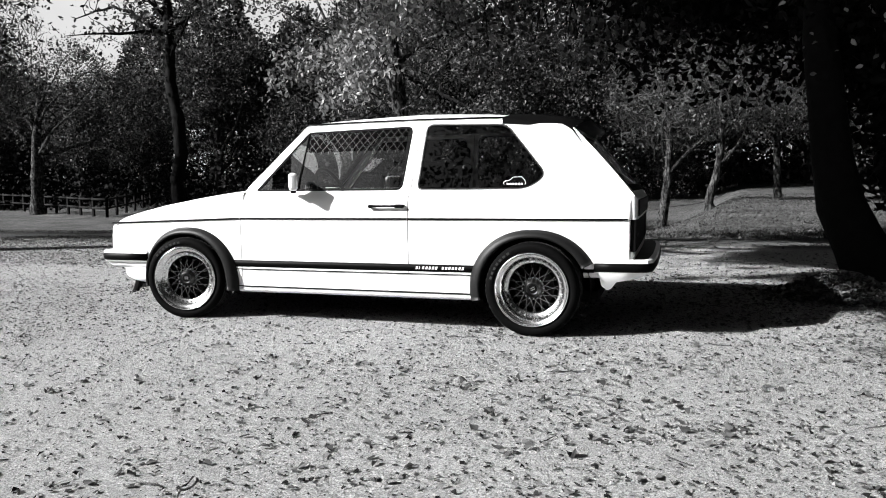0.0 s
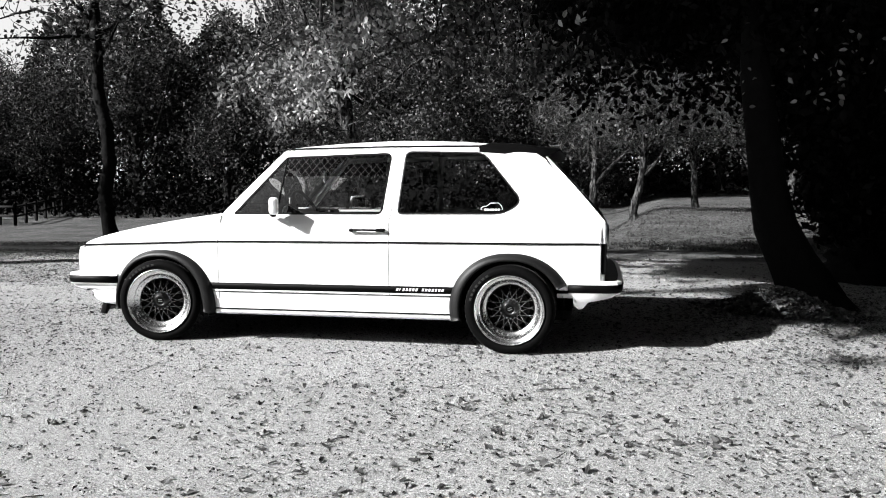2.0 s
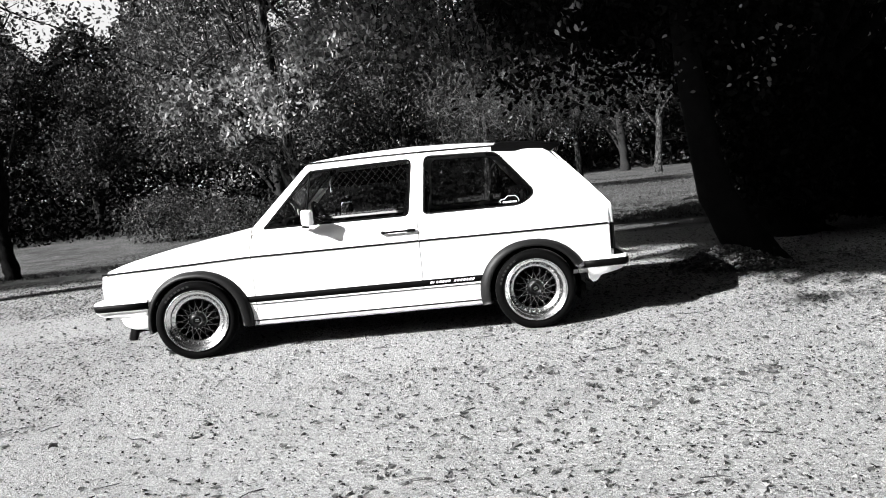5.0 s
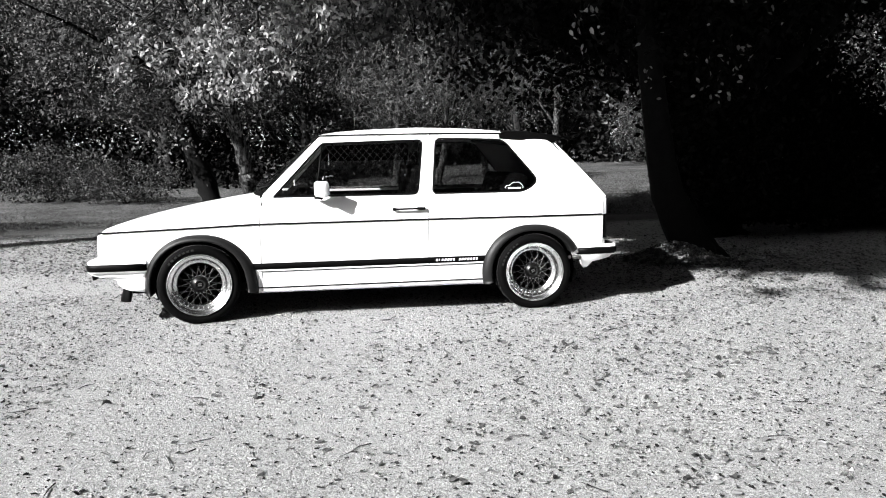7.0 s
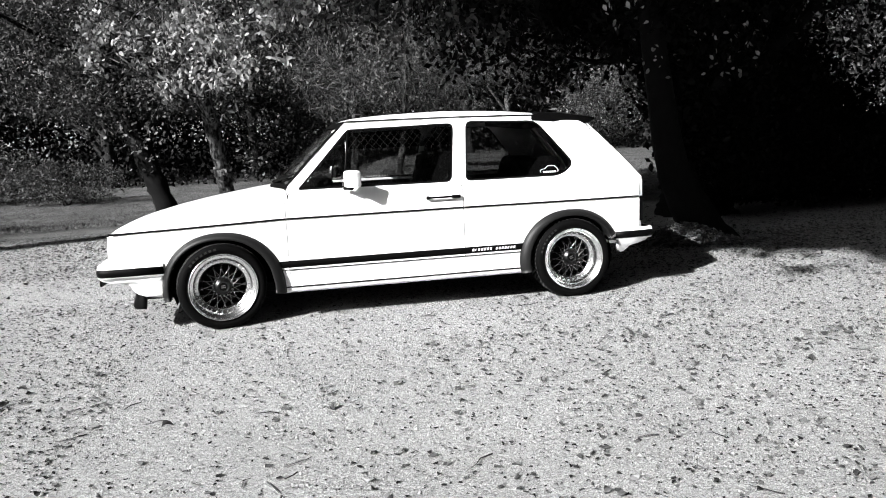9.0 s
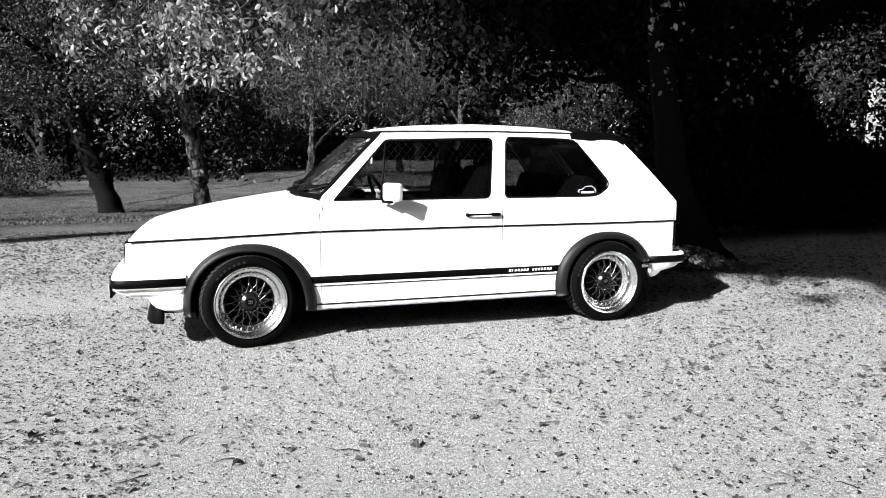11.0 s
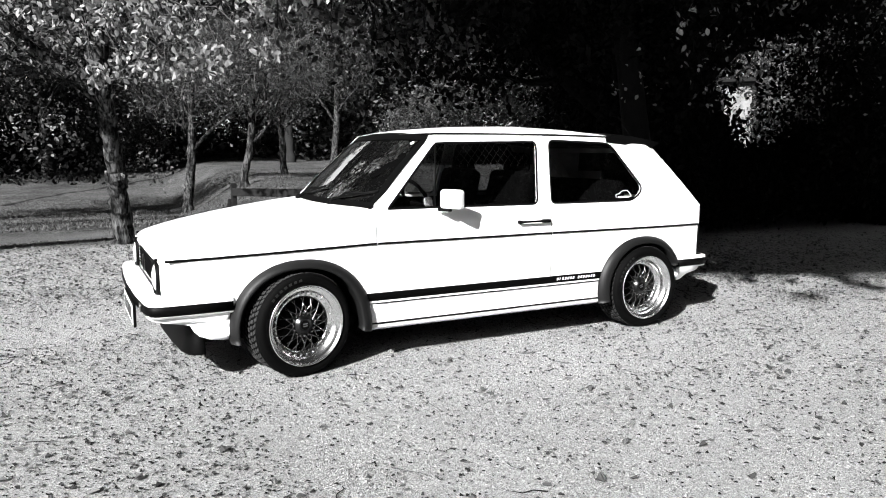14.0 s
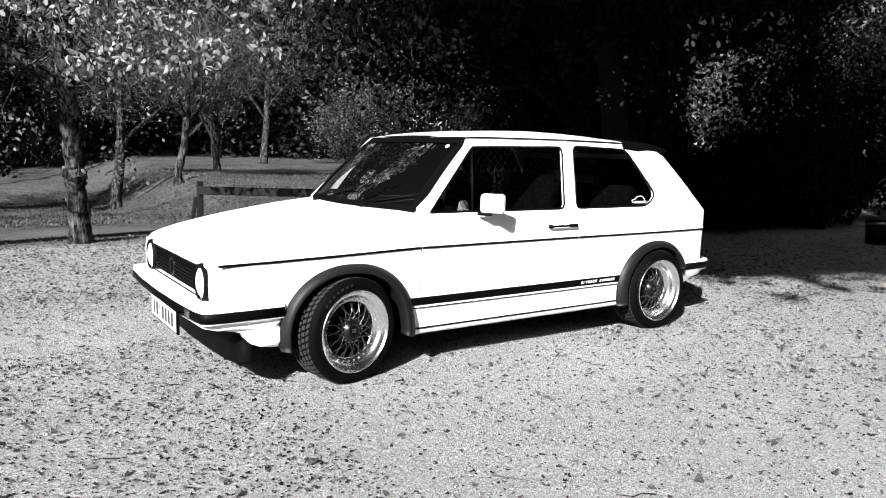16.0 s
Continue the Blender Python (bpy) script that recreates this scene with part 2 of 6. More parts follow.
def tube(path, radii, sides=10, jitter=0.0, seed=0, caps=True):
    """Points and faces of a tapered round bar along a path."""
    rng = np.random.default_rng(seed)
    verts, faces = [], []
    path = [Vector(p) for p in path]
    for i, p in enumerate(path):
        way = (path[min(i + 1, len(path) - 1)] - path[max(i - 1, 0)]).normalized()
        side = way.cross(Vector((0.13, 1, 0.21))).normalized()
        up = side.cross(way)
        for k in range(sides):
            a = math.tau * k / sides
            r = float(radii[i]) * (1 + jitter * (rng.random() - 0.5) * 2)
            verts.append(p + r * (math.cos(a) * side + math.sin(a) * up))
    for i in range(len(path) - 1):
        for k in range(sides):
            faces.append((i * sides + k, i * sides + (k + 1) % sides, (i + 1) * sides + (k + 1) % sides, (i + 1) * sides + k))
    if caps:
        faces += [tuple(range(sides))[::-1], tuple(range((len(path) - 1) * sides, len(path) * sides))]
    return verts, faces


def join(*pieces):
    verts, faces = [], []
    for v, f in pieces:
        k = len(verts)
        verts += list(v)
        faces += [tuple(i + k for i in g) for g in f]
    return verts, faces


def lathe(profile, steps=48, axis_y=True):
    """Points (r, y) turned round the y axis."""
    verts, faces, n = [], [], len(profile)
    for k in range(steps):
        a = math.tau * k / steps
        verts += [(r * math.cos(a), y, r * math.sin(a)) for r, y in profile]
    for k in range(steps):
        j = (k + 1) % steps
        faces += [(k * n + i, k * n + i + 1, j * n + i + 1, j * n + i) for i in range(n - 1)]
    return verts, faces


def rounded(points, radius, steps=5):
    """A polygon with its corners rounded; radius: one, or one a corner."""
    out, n = [], len(points)
    for i in range(n):
        p, a, b = (Vector(points[k % n]) for k in (i, i - 1, i + 1))
        r = radius[i] if isinstance(radius, (list, tuple)) else radius
        if r <= 0:
            out.append(tuple(p))
            continue
        u, v = a - p, b - p
        d = min(r, 0.45 * u.length, 0.45 * v.length)
        s, e = p + u.normalized() * d, p + v.normalized() * d
        for k in range(steps + 1):
            t = k / steps
            out.append(tuple((1 - t) ** 2 * s + 2 * t * (1 - t) * p + t * t * e))
    return out


def dense(points, step):
    out = []
    for i, p in enumerate(points):
        q = points[(i + 1) % len(points)]
        n = max(1, int(math.dist(p, q) / step))
        out += [(p[0] + (q[0] - p[0]) * k / n, p[1] + (q[1] - p[1]) * k / n) for k in range(n)]
    return out


def inside(p, poly):
    x, y = p
    hit = False
    for i in range(len(poly)):
        (x0, y0), (x1, y1) = poly[i - 1], poly[i]
        if (y0 > y) != (y1 > y) and x < (x1 - x0) * (y - y0) / (y1 - y0) + x0:
            hit = not hit
    return hit


def inset(poly, d):
    """The polygon moved inwards by d."""
    area = sum(a[0] * b[1] - b[0] * a[1] for a, b in zip(poly, poly[1:] + poly[:1]))
    s, out = (1 if area > 0 else -1), []
    for i, p in enumerate(poly):
        a, b = Vector(poly[i - 1]), Vector(poly[(i + 1) % len(poly)])
        t = (b - a).normalized()
        out.append((p[0] - s * t.y * d, p[1] + s * t.x * d))
    return out


def sheet(outline, holes=(), step=0.05, edge=0.035):
    """Triangles that fill a flat outline with holes: points (u, v), faces and the border loops."""
    from mathutils.geometry import delaunay_2d_cdt
    loops = [dense(outline, edge)] + [dense(h, edge) for h in holes]
    pts, edges, rings = [], [], []
    for loop in loops:
        k = len(pts)
        pts += loop
        edges += [(k + i, k + (i + 1) % len(loop)) for i in range(len(loop))]
        rings.append(list(range(k, k + len(loop))))
    border = np.array(pts)
    us, vs = border[:, 0], border[:, 1]
    for u in np.arange(us.min() + step / 2, us.max(), step):
        for v in np.arange(vs.min() + step / 2, vs.max(), step):
            if np.min(np.hypot(us - u, vs - v)) > 0.45 * step and inside((u, v), loops[0]) and not any(inside((u, v), h) for h in loops[1:]):
                pts.append((u, v))
    co, _, tris, *_ = delaunay_2d_cdt([Vector(p) for p in pts], edges, [], 0, 1e-6)
    faces = []
    for t in tris:
        c = sum((co[i] for i in t), Vector((0, 0))) / len(t)
        thin = abs((co[t[1]] - co[t[0]]).cross(co[t[2]] - co[t[0]])) < 2e-6     # slivers along straight borders
        if not thin and inside(c, loops[0]) and not any(inside(c, h) for h in loops[1:]):
            faces.append(tuple(t))
    return [tuple(c) for c in co], faces, rings


def skin(outline, holes, where, thick, step=0.05, edge=0.035):
    """A panel of that thickness: where(u, v, depth) gives the place in the world."""
    pts, faces, rings = sheet(outline, holes, step, edge)
    verts = [where(u, v, 0.0) for u, v in pts]
    out = list(faces)
    if thick:
        for ring in rings:
            k = len(verts)
            m = len(ring)
            verts += [where(*pts[i], 0.0) for i in ring] + [where(*pts[i], thick) for i in ring]
            out += [(k + i, k + (i + 1) % m, k + m + (i + 1) % m, k + m + i) for i in range(m)]
    return verts, out


def band(ring_a, ring_b, where, depth=0.0):
    """A strip between two loops of as many points."""
    m = len(ring_a)
    verts = [where(u, v, depth) for u, v in ring_a] + [where(u, v, depth) for u, v in ring_b]
    return verts, [(i, (i + 1) % m, m + (i + 1) % m, m + i) for i in range(m)]


def sweep(plan, section, closed=False):
    """A section of (outward, height) points carried along a line in plan."""
    plan = [Vector((*p, 0)) for p in plan]
    verts, faces, k = [], [], len(section)
    for i, p in enumerate(plan):
        t = (plan[min(i + 1, len(plan) - 1)] - plan[max(i - 1, 0)]).normalized()
        out = Vector((t.y, -t.x, 0))
        verts += [p + out * o + Vector((0, 0, z)) for o, z in section]
    for i in range(len(plan) - 1):
        m = k if closed else k - 1
        faces += [(i * k + j, i * k + (j + 1) % k, (i + 1) * k + (j + 1) % k, (i + 1) * k + j) for j in range(m)]
    if closed:
        faces += [tuple(range(k))[::-1], tuple(range((len(plan) - 1) * k, len(plan) * k))]
    return verts, faces


def leaf_cloud(name, places, size, mat, parent=None, label="", seed=0, flat=0.0, droop=0.0, stretch=1.7, full=False, slim=1.0, lean=False):
    """Many small folded leaves, one mesh. flat: how far they lie level; droop: how far the tips hang."""
    rng = np.random.default_rng(seed)
    c = np.asarray(places, float)
    n = len(c)
    way = rng.normal(size=(n, 3))
    way[:, 2] = way[:, 2] * (1 - flat) - droop
    way /= np.linalg.norm(way, axis=1)[:, None]
    side = np.cross(way, rng.normal(size=(n, 3)) * np.array([1 - flat, 1 - flat, 1.0]) + np.array([0, 0, flat * 3]))
    side /= np.linalg.norm(side, axis=1)[:, None] + 1e-9
    up = np.cross(side, way)
    s = (size * (0.6 + 0.8 * rng.random(n)))[:, None]
    fold = s * 0.18 * rng.random(n)[:, None]
    half = way * s * 0.5 * stretch / 1.7
    side, fold = side * slim, fold * slim
    corners = [c - half, c + side * s * 0.3 + up * fold, c + half, c - side * s * 0.3 + up * fold]
    fan = [0, 1, 2, 0, 2, 3]
    if full:                                            # pointed oval, tip bent down
        corners = [c - half, c - half * 0.35 + side * s * 0.27 + up * fold, c + half * 0.35 + side * s * 0.23 + up * fold, c + half - up * fold, c + half * 0.35 - side * s * 0.23 + up * fold, c - half * 0.35 - side * s * 0.27 + up * fold]
        fan = [0, 1, 2, 0, 2, 3, 0, 3, 4, 0, 4, 5]
    if lean:                                            # far leaves: one three-cornered blade each
        corners = [c - half + side * s * 0.12, c + half * 1.05, c - half * 0.25 - side * s * 0.48 + up * fold]
        fan = [0, 1, 2]
    m, q = len(corners), len(fan)
    v = np.stack(corners, 1).reshape(-1, 3)
    me = bpy.data.meshes.new(name)
    me.vertices.add(m * n)
    me.vertices.foreach_set("co", v.ravel())
    tri = (np.arange(n)[:, None] * m + np.array(fan)).ravel()
    me.loops.add(q * n)
    me.loops.foreach_set("vertex_index", tri.astype(np.int32))
    me.polygons.add(q * n // 3)
    me.polygons.foreach_set("loop_start", np.arange(0, q * n, 3, dtype=np.int32))
    me.polygons.foreach_set("loop_total", np.full(q * n // 3, 3, dtype=np.int32))
    me.update()
    me.materials.append(mat)
    ob = new(name, me)
    ob.parent = parent
    return tagged(ob, label)


# ---------------------------------------------------------------- ground
def ground_height(x, y):
    dip = float(np.interp(y, [-60, 5.8, 10, 14, 19, 23, 30, 45, 60, 80, 120], [0, 0, -0.18, -0.45, -0.82, -1.08, -1.2, -0.4, 0.8, 2.2, 3.5]))
    far = min(1.0, max(0.0, (y - 6.5) / 4))
    u = min(1.0, max(0.0, (x - 1.6 - 0.1 * (y - 15)) / 3.2))
    dip += u * u * (3 - 2 * u) * float(np.interp(y, [9, 13, 16, 19.7, 24, 32, 50, 60], [0, 0.25, 0.65, 1.1, 1.4, 1.4, 0.5, 0.3]))        # the bank beside the meadow
    return dip + far * 0.10 * noise.noise((x * 0.16, y * 0.16, 0.3)) + 0.006 * noise.noise((x * 0.9, y * 0.9, 5.1))


gx = [-400, -150] + [k * 2.0 for k in range(-45, -6)] + [k * 0.5 for k in range(-24, 30)] + [k * 2.0 for k in range(8, 46)] + [150, 400]
gy = [-400, -100, -40] + [k * 2.0 for k in range(-15, -3)] + [k * 0.5 for k in range(-12, 25)] + [k * 1.5 for k in range(9, 80)] + [150, 400]
tagged(link_mesh("ground", [(x, y, ground_height(x, y)) for y in gy for x in gx],
                 [(j * len(gx) + i, j * len(gx) + i + 1, (j + 1) * len(gx) + i + 1, (j + 1) * len(gx) + i) for j in range(len(gy) - 1) for i in range(len(gx) - 1)], GROUND),
       "pale gravel lot running into a worn path and mown meadow", "ground", kind="structure")


# ---------------------------------------------------------------- the car: front axle at x = 0, nose towards -x
HUB = 0.278


def half_width(x, z):
    w = float(np.interp(z, [0.18, 0.30, 0.45, 0.69, 0.80, 0.835, 0.865, 1.27, 1.30, 1.37], [0.786, 0.789, 0.793, 0.797, 0.788, 0.765, 0.729, 0.624, 0.614, 0.59]))
    return w - 0.056 * (max(0.0, 0.35 - x) / 1.05) ** 2.2 - 0.035 * (max(0.0, x - 2.3) / 0.65) ** 2


def hood_line(x):
    return float(np.interp(x, [-0.70, -0.685, -0.655, -0.60, -0.45, -0.2, 0.1, 0.3, 0.47], [0.635, 0.662, 0.684, 0.703, 0.742, 0.792, 0.842, 0.868, 0.886]))


def roof_line(x):
    return float(np.interp(x, [0.84, 0.90, 1.0, 1.2, 1.6, 2.0, 2.25, 2.45, 2.62], [1.305, 1.328, 1.343, 1.360, 1.371, 1.357, 1.332, 1.298, 1.250]))


def side_place(s, lift=0.0):
    def where(x, z, depth=0.0):
        return (x, s * (half_width(x, z) + lift - depth), z)
    return where


def arch(cx, r, a0, a1, n=22):
    return [(cx + r * math.cos(radians(a0 + (a1 - a0) * k / n)), HUB + r * math.sin(radians(a0 + (a1 - a0) * k / n))) for k in range(n + 1)]


car = thing("car", (0, 0, 0), "white two-door hatchback with black arch flares, parked on gravel", "car")
DOOR_GLASS = rounded([(0.508, 0.866), (1.562, 0.863), (1.612, 1.268), (0.870, 1.252)], [0.025, 0.045, 0.05, 0.03])
REAR_GLASS = rounded([(1.658, 0.863), (2.36, 0.863), (2.475, 0.945), (2.215, 1.262), (1.699, 1.278)], [0.045, 0.09, 0.09, 0.06, 0.05], 7)

# body sides
for s in (-1, 1):
    at = side_place(s)
    top = [(x, hood_line(x) - 0.079) for x in (0.42, 0.36, 0.3, 0.2, 0.1, 0.0, -0.1, -0.2, -0.32, -0.45, -0.53, -0.6, -0.64, -0.67, -0.692)]
    fender = [(-0.692, 0.40), (-0.40, 0.40)] + arch(0, 0.336, 158, 2) + [(0.40, 0.30), (0.4205, 0.30), (0.4205, 0.80)] + top
    part_v = skin(fender, (), at, 0.02)
    link_mesh("fender", *part_v, WHITE, car)
    door = [(0.4258, 0.350), (1.6172, 0.350), (1.6172, 0.86), (1.6620, 1.290), (0.885, 1.290), (0.478, 0.876), (0.4258, 0.80)]
    door_ob = link_mesh("door", *skin(door, [DOOR_GLASS], at, 0.03), WHITE, car)
    quarter = [(1.6232, 0.350), (2.06, 0.350)] + arch(2.4, 0.325, 167, 22) + [(2.79, 0.40), (2.95, 0.42), (2.953, 0.80), (2.60, 1.215), (2.52, 1.262), (2.2, 1.296), (1.667, 1.300), (1.6645, 1.290), (1.6232, 0.86)]
    link_mesh("quarter_panel", *skin(quarter, [REAR_GLASS], at, 0.03), WHITE, car)
    pillar = [(0.421, 0.803), (0.476, 0.88), (0.882, 1.292), (1.66, 1.294), (1.66, 1.304), (0.862, 1.305), (0.850, 1.290), (0.452, 0.897), (0.432, 0.86)]
    link_mesh("a_pillar", *skin(pillar, (), at, 0.04), WHITE, car)
    sill = [(0.385, 0.208), (2.055, 0.208), (2.055, 0.346), (0.350, 0.346)]
    link_mesh("sill", *skin(sill, (), side_place(s, -0.004), 0.05), WHITE, car)
    # under-edge of the sill, rolled inwards
    link_mesh("sill_flange", *sweep([(0.385, s * 0.762), (2.055, s * 0.762)] if s < 0 else [(2.055, s * 0.762), (0.385, s * 0.762)], [(0.020, 0.226), (0.018, 0.203), (-0.005, 0.190), (-0.10, 0.182)]), WHITE, car)

    def ribbon(name, xs, z_lo, z_hi, lift, mat, label=""):
        verts, faces = [], []
        for x in xs:
            for z in (z_lo(x), z_hi(x)):
                verts += [(x, s * (half_width(x, z) + lift), z)]
            verts += [(x, s * (half_width(x, z_hi(x)) - 0.004), z_hi(x) + 0.0005), (x, s * (half_width(x, z_lo(x)) - 0.004), z_lo(x) - 0.0005)]
        for i in range(len(xs) - 1):
            for a, b in ((0, 1), (1, 2), (3, 0)):
                faces.append((4 * i + a, 4 * i + b, 4 * i + 4 + b, 4 * i + 4 + a))
        return link_mesh(name, verts, faces, mat, car, label)

    line = lambda x: float(np.interp(x, [-0.66, 0.4, 1.62, 2.94], [0.652, 0.687, 0.688, 0.685]))  # noqa: E731
    ribbon("side_trim", list(np.linspace(-0.68, 0.4190, 16)), lambda x: line(x) - 0.0055, lambda x: line(x) + 0.0055, 0.006, RUBBER, "thin black side trim strip")
    ribbon("side_trim", list(np.linspace(0.4270, 1.6160, 14)), lambda x: line(x) - 0.0055, lambda x: line(x) + 0.0055, 0.006, RUBBER)
    ribbon("side_trim", list(np.linspace(1.6245, 2.94, 16)), lambda x: line(x) - 0.0055, lambda x: line(x) + 0.0055, 0.006, RUBBER)
    ribbon("stripe", list(np.linspace(0.31, 2.062, 24)), lambda x: 0.364, lambda x: 0.408, 0.0025, STRIPE, "broad black side stripe")
    ribbon("stripe", list(np.linspace(0.35, 2.058, 24)), lambda x: 0.346, lambda x: 0.351, 0.0025, STRIPE)
    ribbon("stripe", list(np.linspace(0.385, 2.055, 24)), lambda x: 0.228, lambda x: 0.235, 0.002, STRIPE)

    for x0, z0, x1, z1 in ((0.423, 0.352, 0.423, 0.80), (1.6202, 0.352, 1.6202, 0.86), (1.6202, 0.86, 1.6635, 1.288)):
        line_s = [(x0 + (x1 - x0) * t, z0 + (z1 - z0) * t) for t in np.linspace(0, 1, 25)]
        link_mesh("panel_seam", [(x + d, s * (half_width(x, z) - 0.0015), z) for x, z in line_s for d in (-0.003, 0.003)], [(2 * i, 2 * i + 1, 2 * i + 3, 2 * i + 2) for i in range(24)], SEAM, car)
    # window seals, glass and divider
    for hole, nm in ((DOOR_GLASS, "door_window"), (REAR_GLASS, "side_window")):
        ring = dense(hole, 0.03)
        seal = link_mesh("window_seal", *join(band(ring, inset(ring, 0.013), side_place(s), 0.002), band(inset(ring, 0.013), inset(ring, 0.0135), side_place(s), 0.012)), RUBBER, car)
        if nm == "side_window":
            link_mesh("chrome_bead", *band(inset(ring, 0.003), inset(ring, 0.006), side_place(s), 0.0), ALLOY, seal, "thin bright bead")
        pane = link_mesh(nm, *skin(inset(ring, 0.004), (), side_place(s, -0.008), 0, 0.12), PANE, car, "tinted window pane")
        pane.visible_shadow = False
    dv = [side_place(s)(0.820, 0.866, 0.004), side_place(s)(0.876, 1.250, 0.004)]
    link_mesh("window_divider", *tube(dv, [0.007, 0.006], 6), BLACK, car)

    # wheel-arch flares
    for cx, a0, a1, grow in ((0.0, 192, -12, 0.035), (2.4, 193, 24, 0.0)):
        verts, faces, n = [], [], 40
        for k in range(n + 1):
            a = radians(a0 + (a1 - a0) * k / n)
            tail = max(0.0, -math.sin(a) + 0.10) * (0.35 if (math.cos(a) > 0) == (cx == 0.0) else 0.1)
            r_out = 0.347 + 0.036 * abs(math.cos(a)) ** 1.5 + tail * grow * 4
            r_in = 0.300 + 0.016 * abs(math.cos(a)) + (0.022 * max(0.0, -math.cos(a)) ** 2 if cx == 0.0 else 0.0) + tail * grow * 4
            for r, o in ((r_out + 0.004, -0.004), (r_out, 0.006), (r_out - 0.014, 0.026), (r_in + 0.014, 0.044), (r_in, 0.040), (r_in + 0.004, -0.02), (r_in + 0.012, -0.12)):
                x, z = cx + r * math.cos(a), max(0.205 if math.cos(a) < 0 and cx == 0.0 else 0.185, HUB + r * math.sin(a))
                verts.append((x, s * (half_width(x, 0.45) + o), z))
        m = 7
        for k in range(n):
            faces += [(k * m + j, k * m + j + 1, (k + 1) * m + j + 1, (k + 1) * m + j) for j in range(m - 1)]
        faces += [tuple(range(m)), tuple(range(n * m, n * m + m))[::-1]]
        link_mesh("arch_flare", verts, faces, FLARE, car, "black plastic wheel-arch flare")
        # inner wheel house
        w_v, w_f = [], []
        for k in range(25):
            a = radians(-20 + 220 * k / 24)
            w_v += [(cx + 0.33 * math.cos(a), s * y, HUB + 0.33 * math.sin(a)) for y in (0.74, 0.50)]
        for k in range(24):
            w_f.append((2 * k, 2 * k + 1, 2 * k + 3, 2 * k + 2))
        w_f.append(tuple(2 * k + 1 for k in range(25)))
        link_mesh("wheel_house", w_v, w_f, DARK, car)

    # black door handle in a shallow cup
    hx, hz = 1.475, 0.767
    y = s * (half_width(hx, hz) + 0.001)
    handle = part("door_handle", box_bm((0.19, 0.014, 0.013), (hx - 0.01, y + s * 0.022, hz + 0.001), 0.005), BLACK, door_ob, "black door handle")
    for dx in (-0.10, 0.095):
        part("handle_mount", box_bm((0.025 if dx < 0 else 0.06, 0.03, 0.022), (hx + dx, y + s * 0.010, hz), 0.006), BLACK, door_ob)
    # mirror with its stalk
    sweep_back = pose(0.866, s * 0.856, 0.925, 0, 0, -s * 29)
    mirror = part("door_mirror", box_bm((0.055, 0.145, 0.112), (0, 0, 0), 0.020, segments=3), WHITE, car, "white door mirror")
    mirror.matrix_basis = sweep_back
    part("mirror_glass", box_bm((0.004, 0.12, 0.085), (0.0265, 0, 0), 0.001), ALLOY, mirror)
    part("mirror_foot", box_bm((0.036, 0.085, 0.020), (0.0, -s * 0.050, -0.063), 0.008), BLACK, mirror, "black mirror foot")
    # drip rail
    rail = [side_place(s, 0.006)(x, z) for x, z in ((0.815, 1.292), (0.87, 1.303), (1.2, 1.3065), (1.66, 1.308), (2.0, 1.3045), (2.2, 1.300))]
    link_mesh("drip_rail", *tube(rail, [0.004] * 6, 6), RUBBER, car)

# small slanted marks where the stripe carries white writing
SCRIPT = (0.9, 0.35, 0.8, 0.9, 0.9, 0.9, 0.9, 0, 0.8, 0.9, 0.85, 0.9, 0.8, 0.9, 0.9)
x = 1.668
for w in SCRIPT:
    if w:
        z0, z1, d = 0.378, 0.395, 0.005
        wide = 0.0145 * w
        q = [(x, z0), (x + wide, z0), (x + wide + d, z1), (x + d, z1)]
        link_mesh("script_mark", [(u, -(half_width(u, v) + 0.0045), v) for u, v in q], [(0, 1, 2, 3)], STICKER, car)
    x += 0.0212

# hood with rolled shoulders
verts, faces = [], []
HX = [-0.70, -0.697, -0.690, -0.678, -0.66, -0.63, -0.58, -0.5, -0.38, -0.2, 0.0, 0.15, 0.27, 0.36, 0.44]
HV = [-1.001, -1.0, -0.995, -0.985, -0.965, -0.93, -0.85, -0.6, -0.3, 0, 0.3, 0.6, 0.85, 0.93, 0.965, 0.985, 0.995, 1.0, 1.001]
for x in HX:
    for v in HV:
        xx = x - (0.075 * (1 - v * v) * max(0.0, (x - 0.15) / 0.29) if x > 0.15 else 0)
        xx += 0.010 * abs(v) ** 4 * max(0.0, 1 - (x + 0.70) / 0.2)
        zt = hood_line(x)
        w = half_width(max(x, -0.692), zt - 0.07)
        skirt = abs(v) > 1
        v = max(-1.0, min(1.0, v))
        drop = 0.012 * v * v + 0.063 * (1 - math.sqrt(max(0.0, 1 - max(0.0, (abs(v) - 0.90) / 0.10) ** 2)))
        verts.append((xx, v * (w + 0.0015), zt - drop - (0.010 if skirt else 0)))
k = len(HV)
faces = [(i * k + j, i * k + j + 1, (i + 1) * k + j + 1, (i + 1) * k + j) for i in range(len(HX) - 1) for j in range(k - 1)]
link_mesh("hood", verts, faces, WHITE, car, "white hood")

# roof
verts = []
RX = [0.84, 0.855, 0.88, 0.92, 1.0, 1.15, 1.35, 1.6, 1.85, 2.05, 2.25, 2.4, 2.55, 2.62]
RV = [-1, -0.97, -0.92, -0.8, -0.6, -0.3, 0, 0.3, 0.6, 0.8, 0.92, 0.97, 1]
for x in RX:
    for v in RV:
        bow = -0.035 * (1 - v * v) * max(0.0, 1 - (x - 0.84) / 0.25)
        edge = 1.304 if x < 2.25 else roof_line(x) - 0.03
        zt = roof_line(x)
        verts.append((x + bow, v * (half_width(x, 1.302) + 0.004), zt - (zt - edge) * abs(v) ** 4 if zt > edge else zt))
k = len(RV)
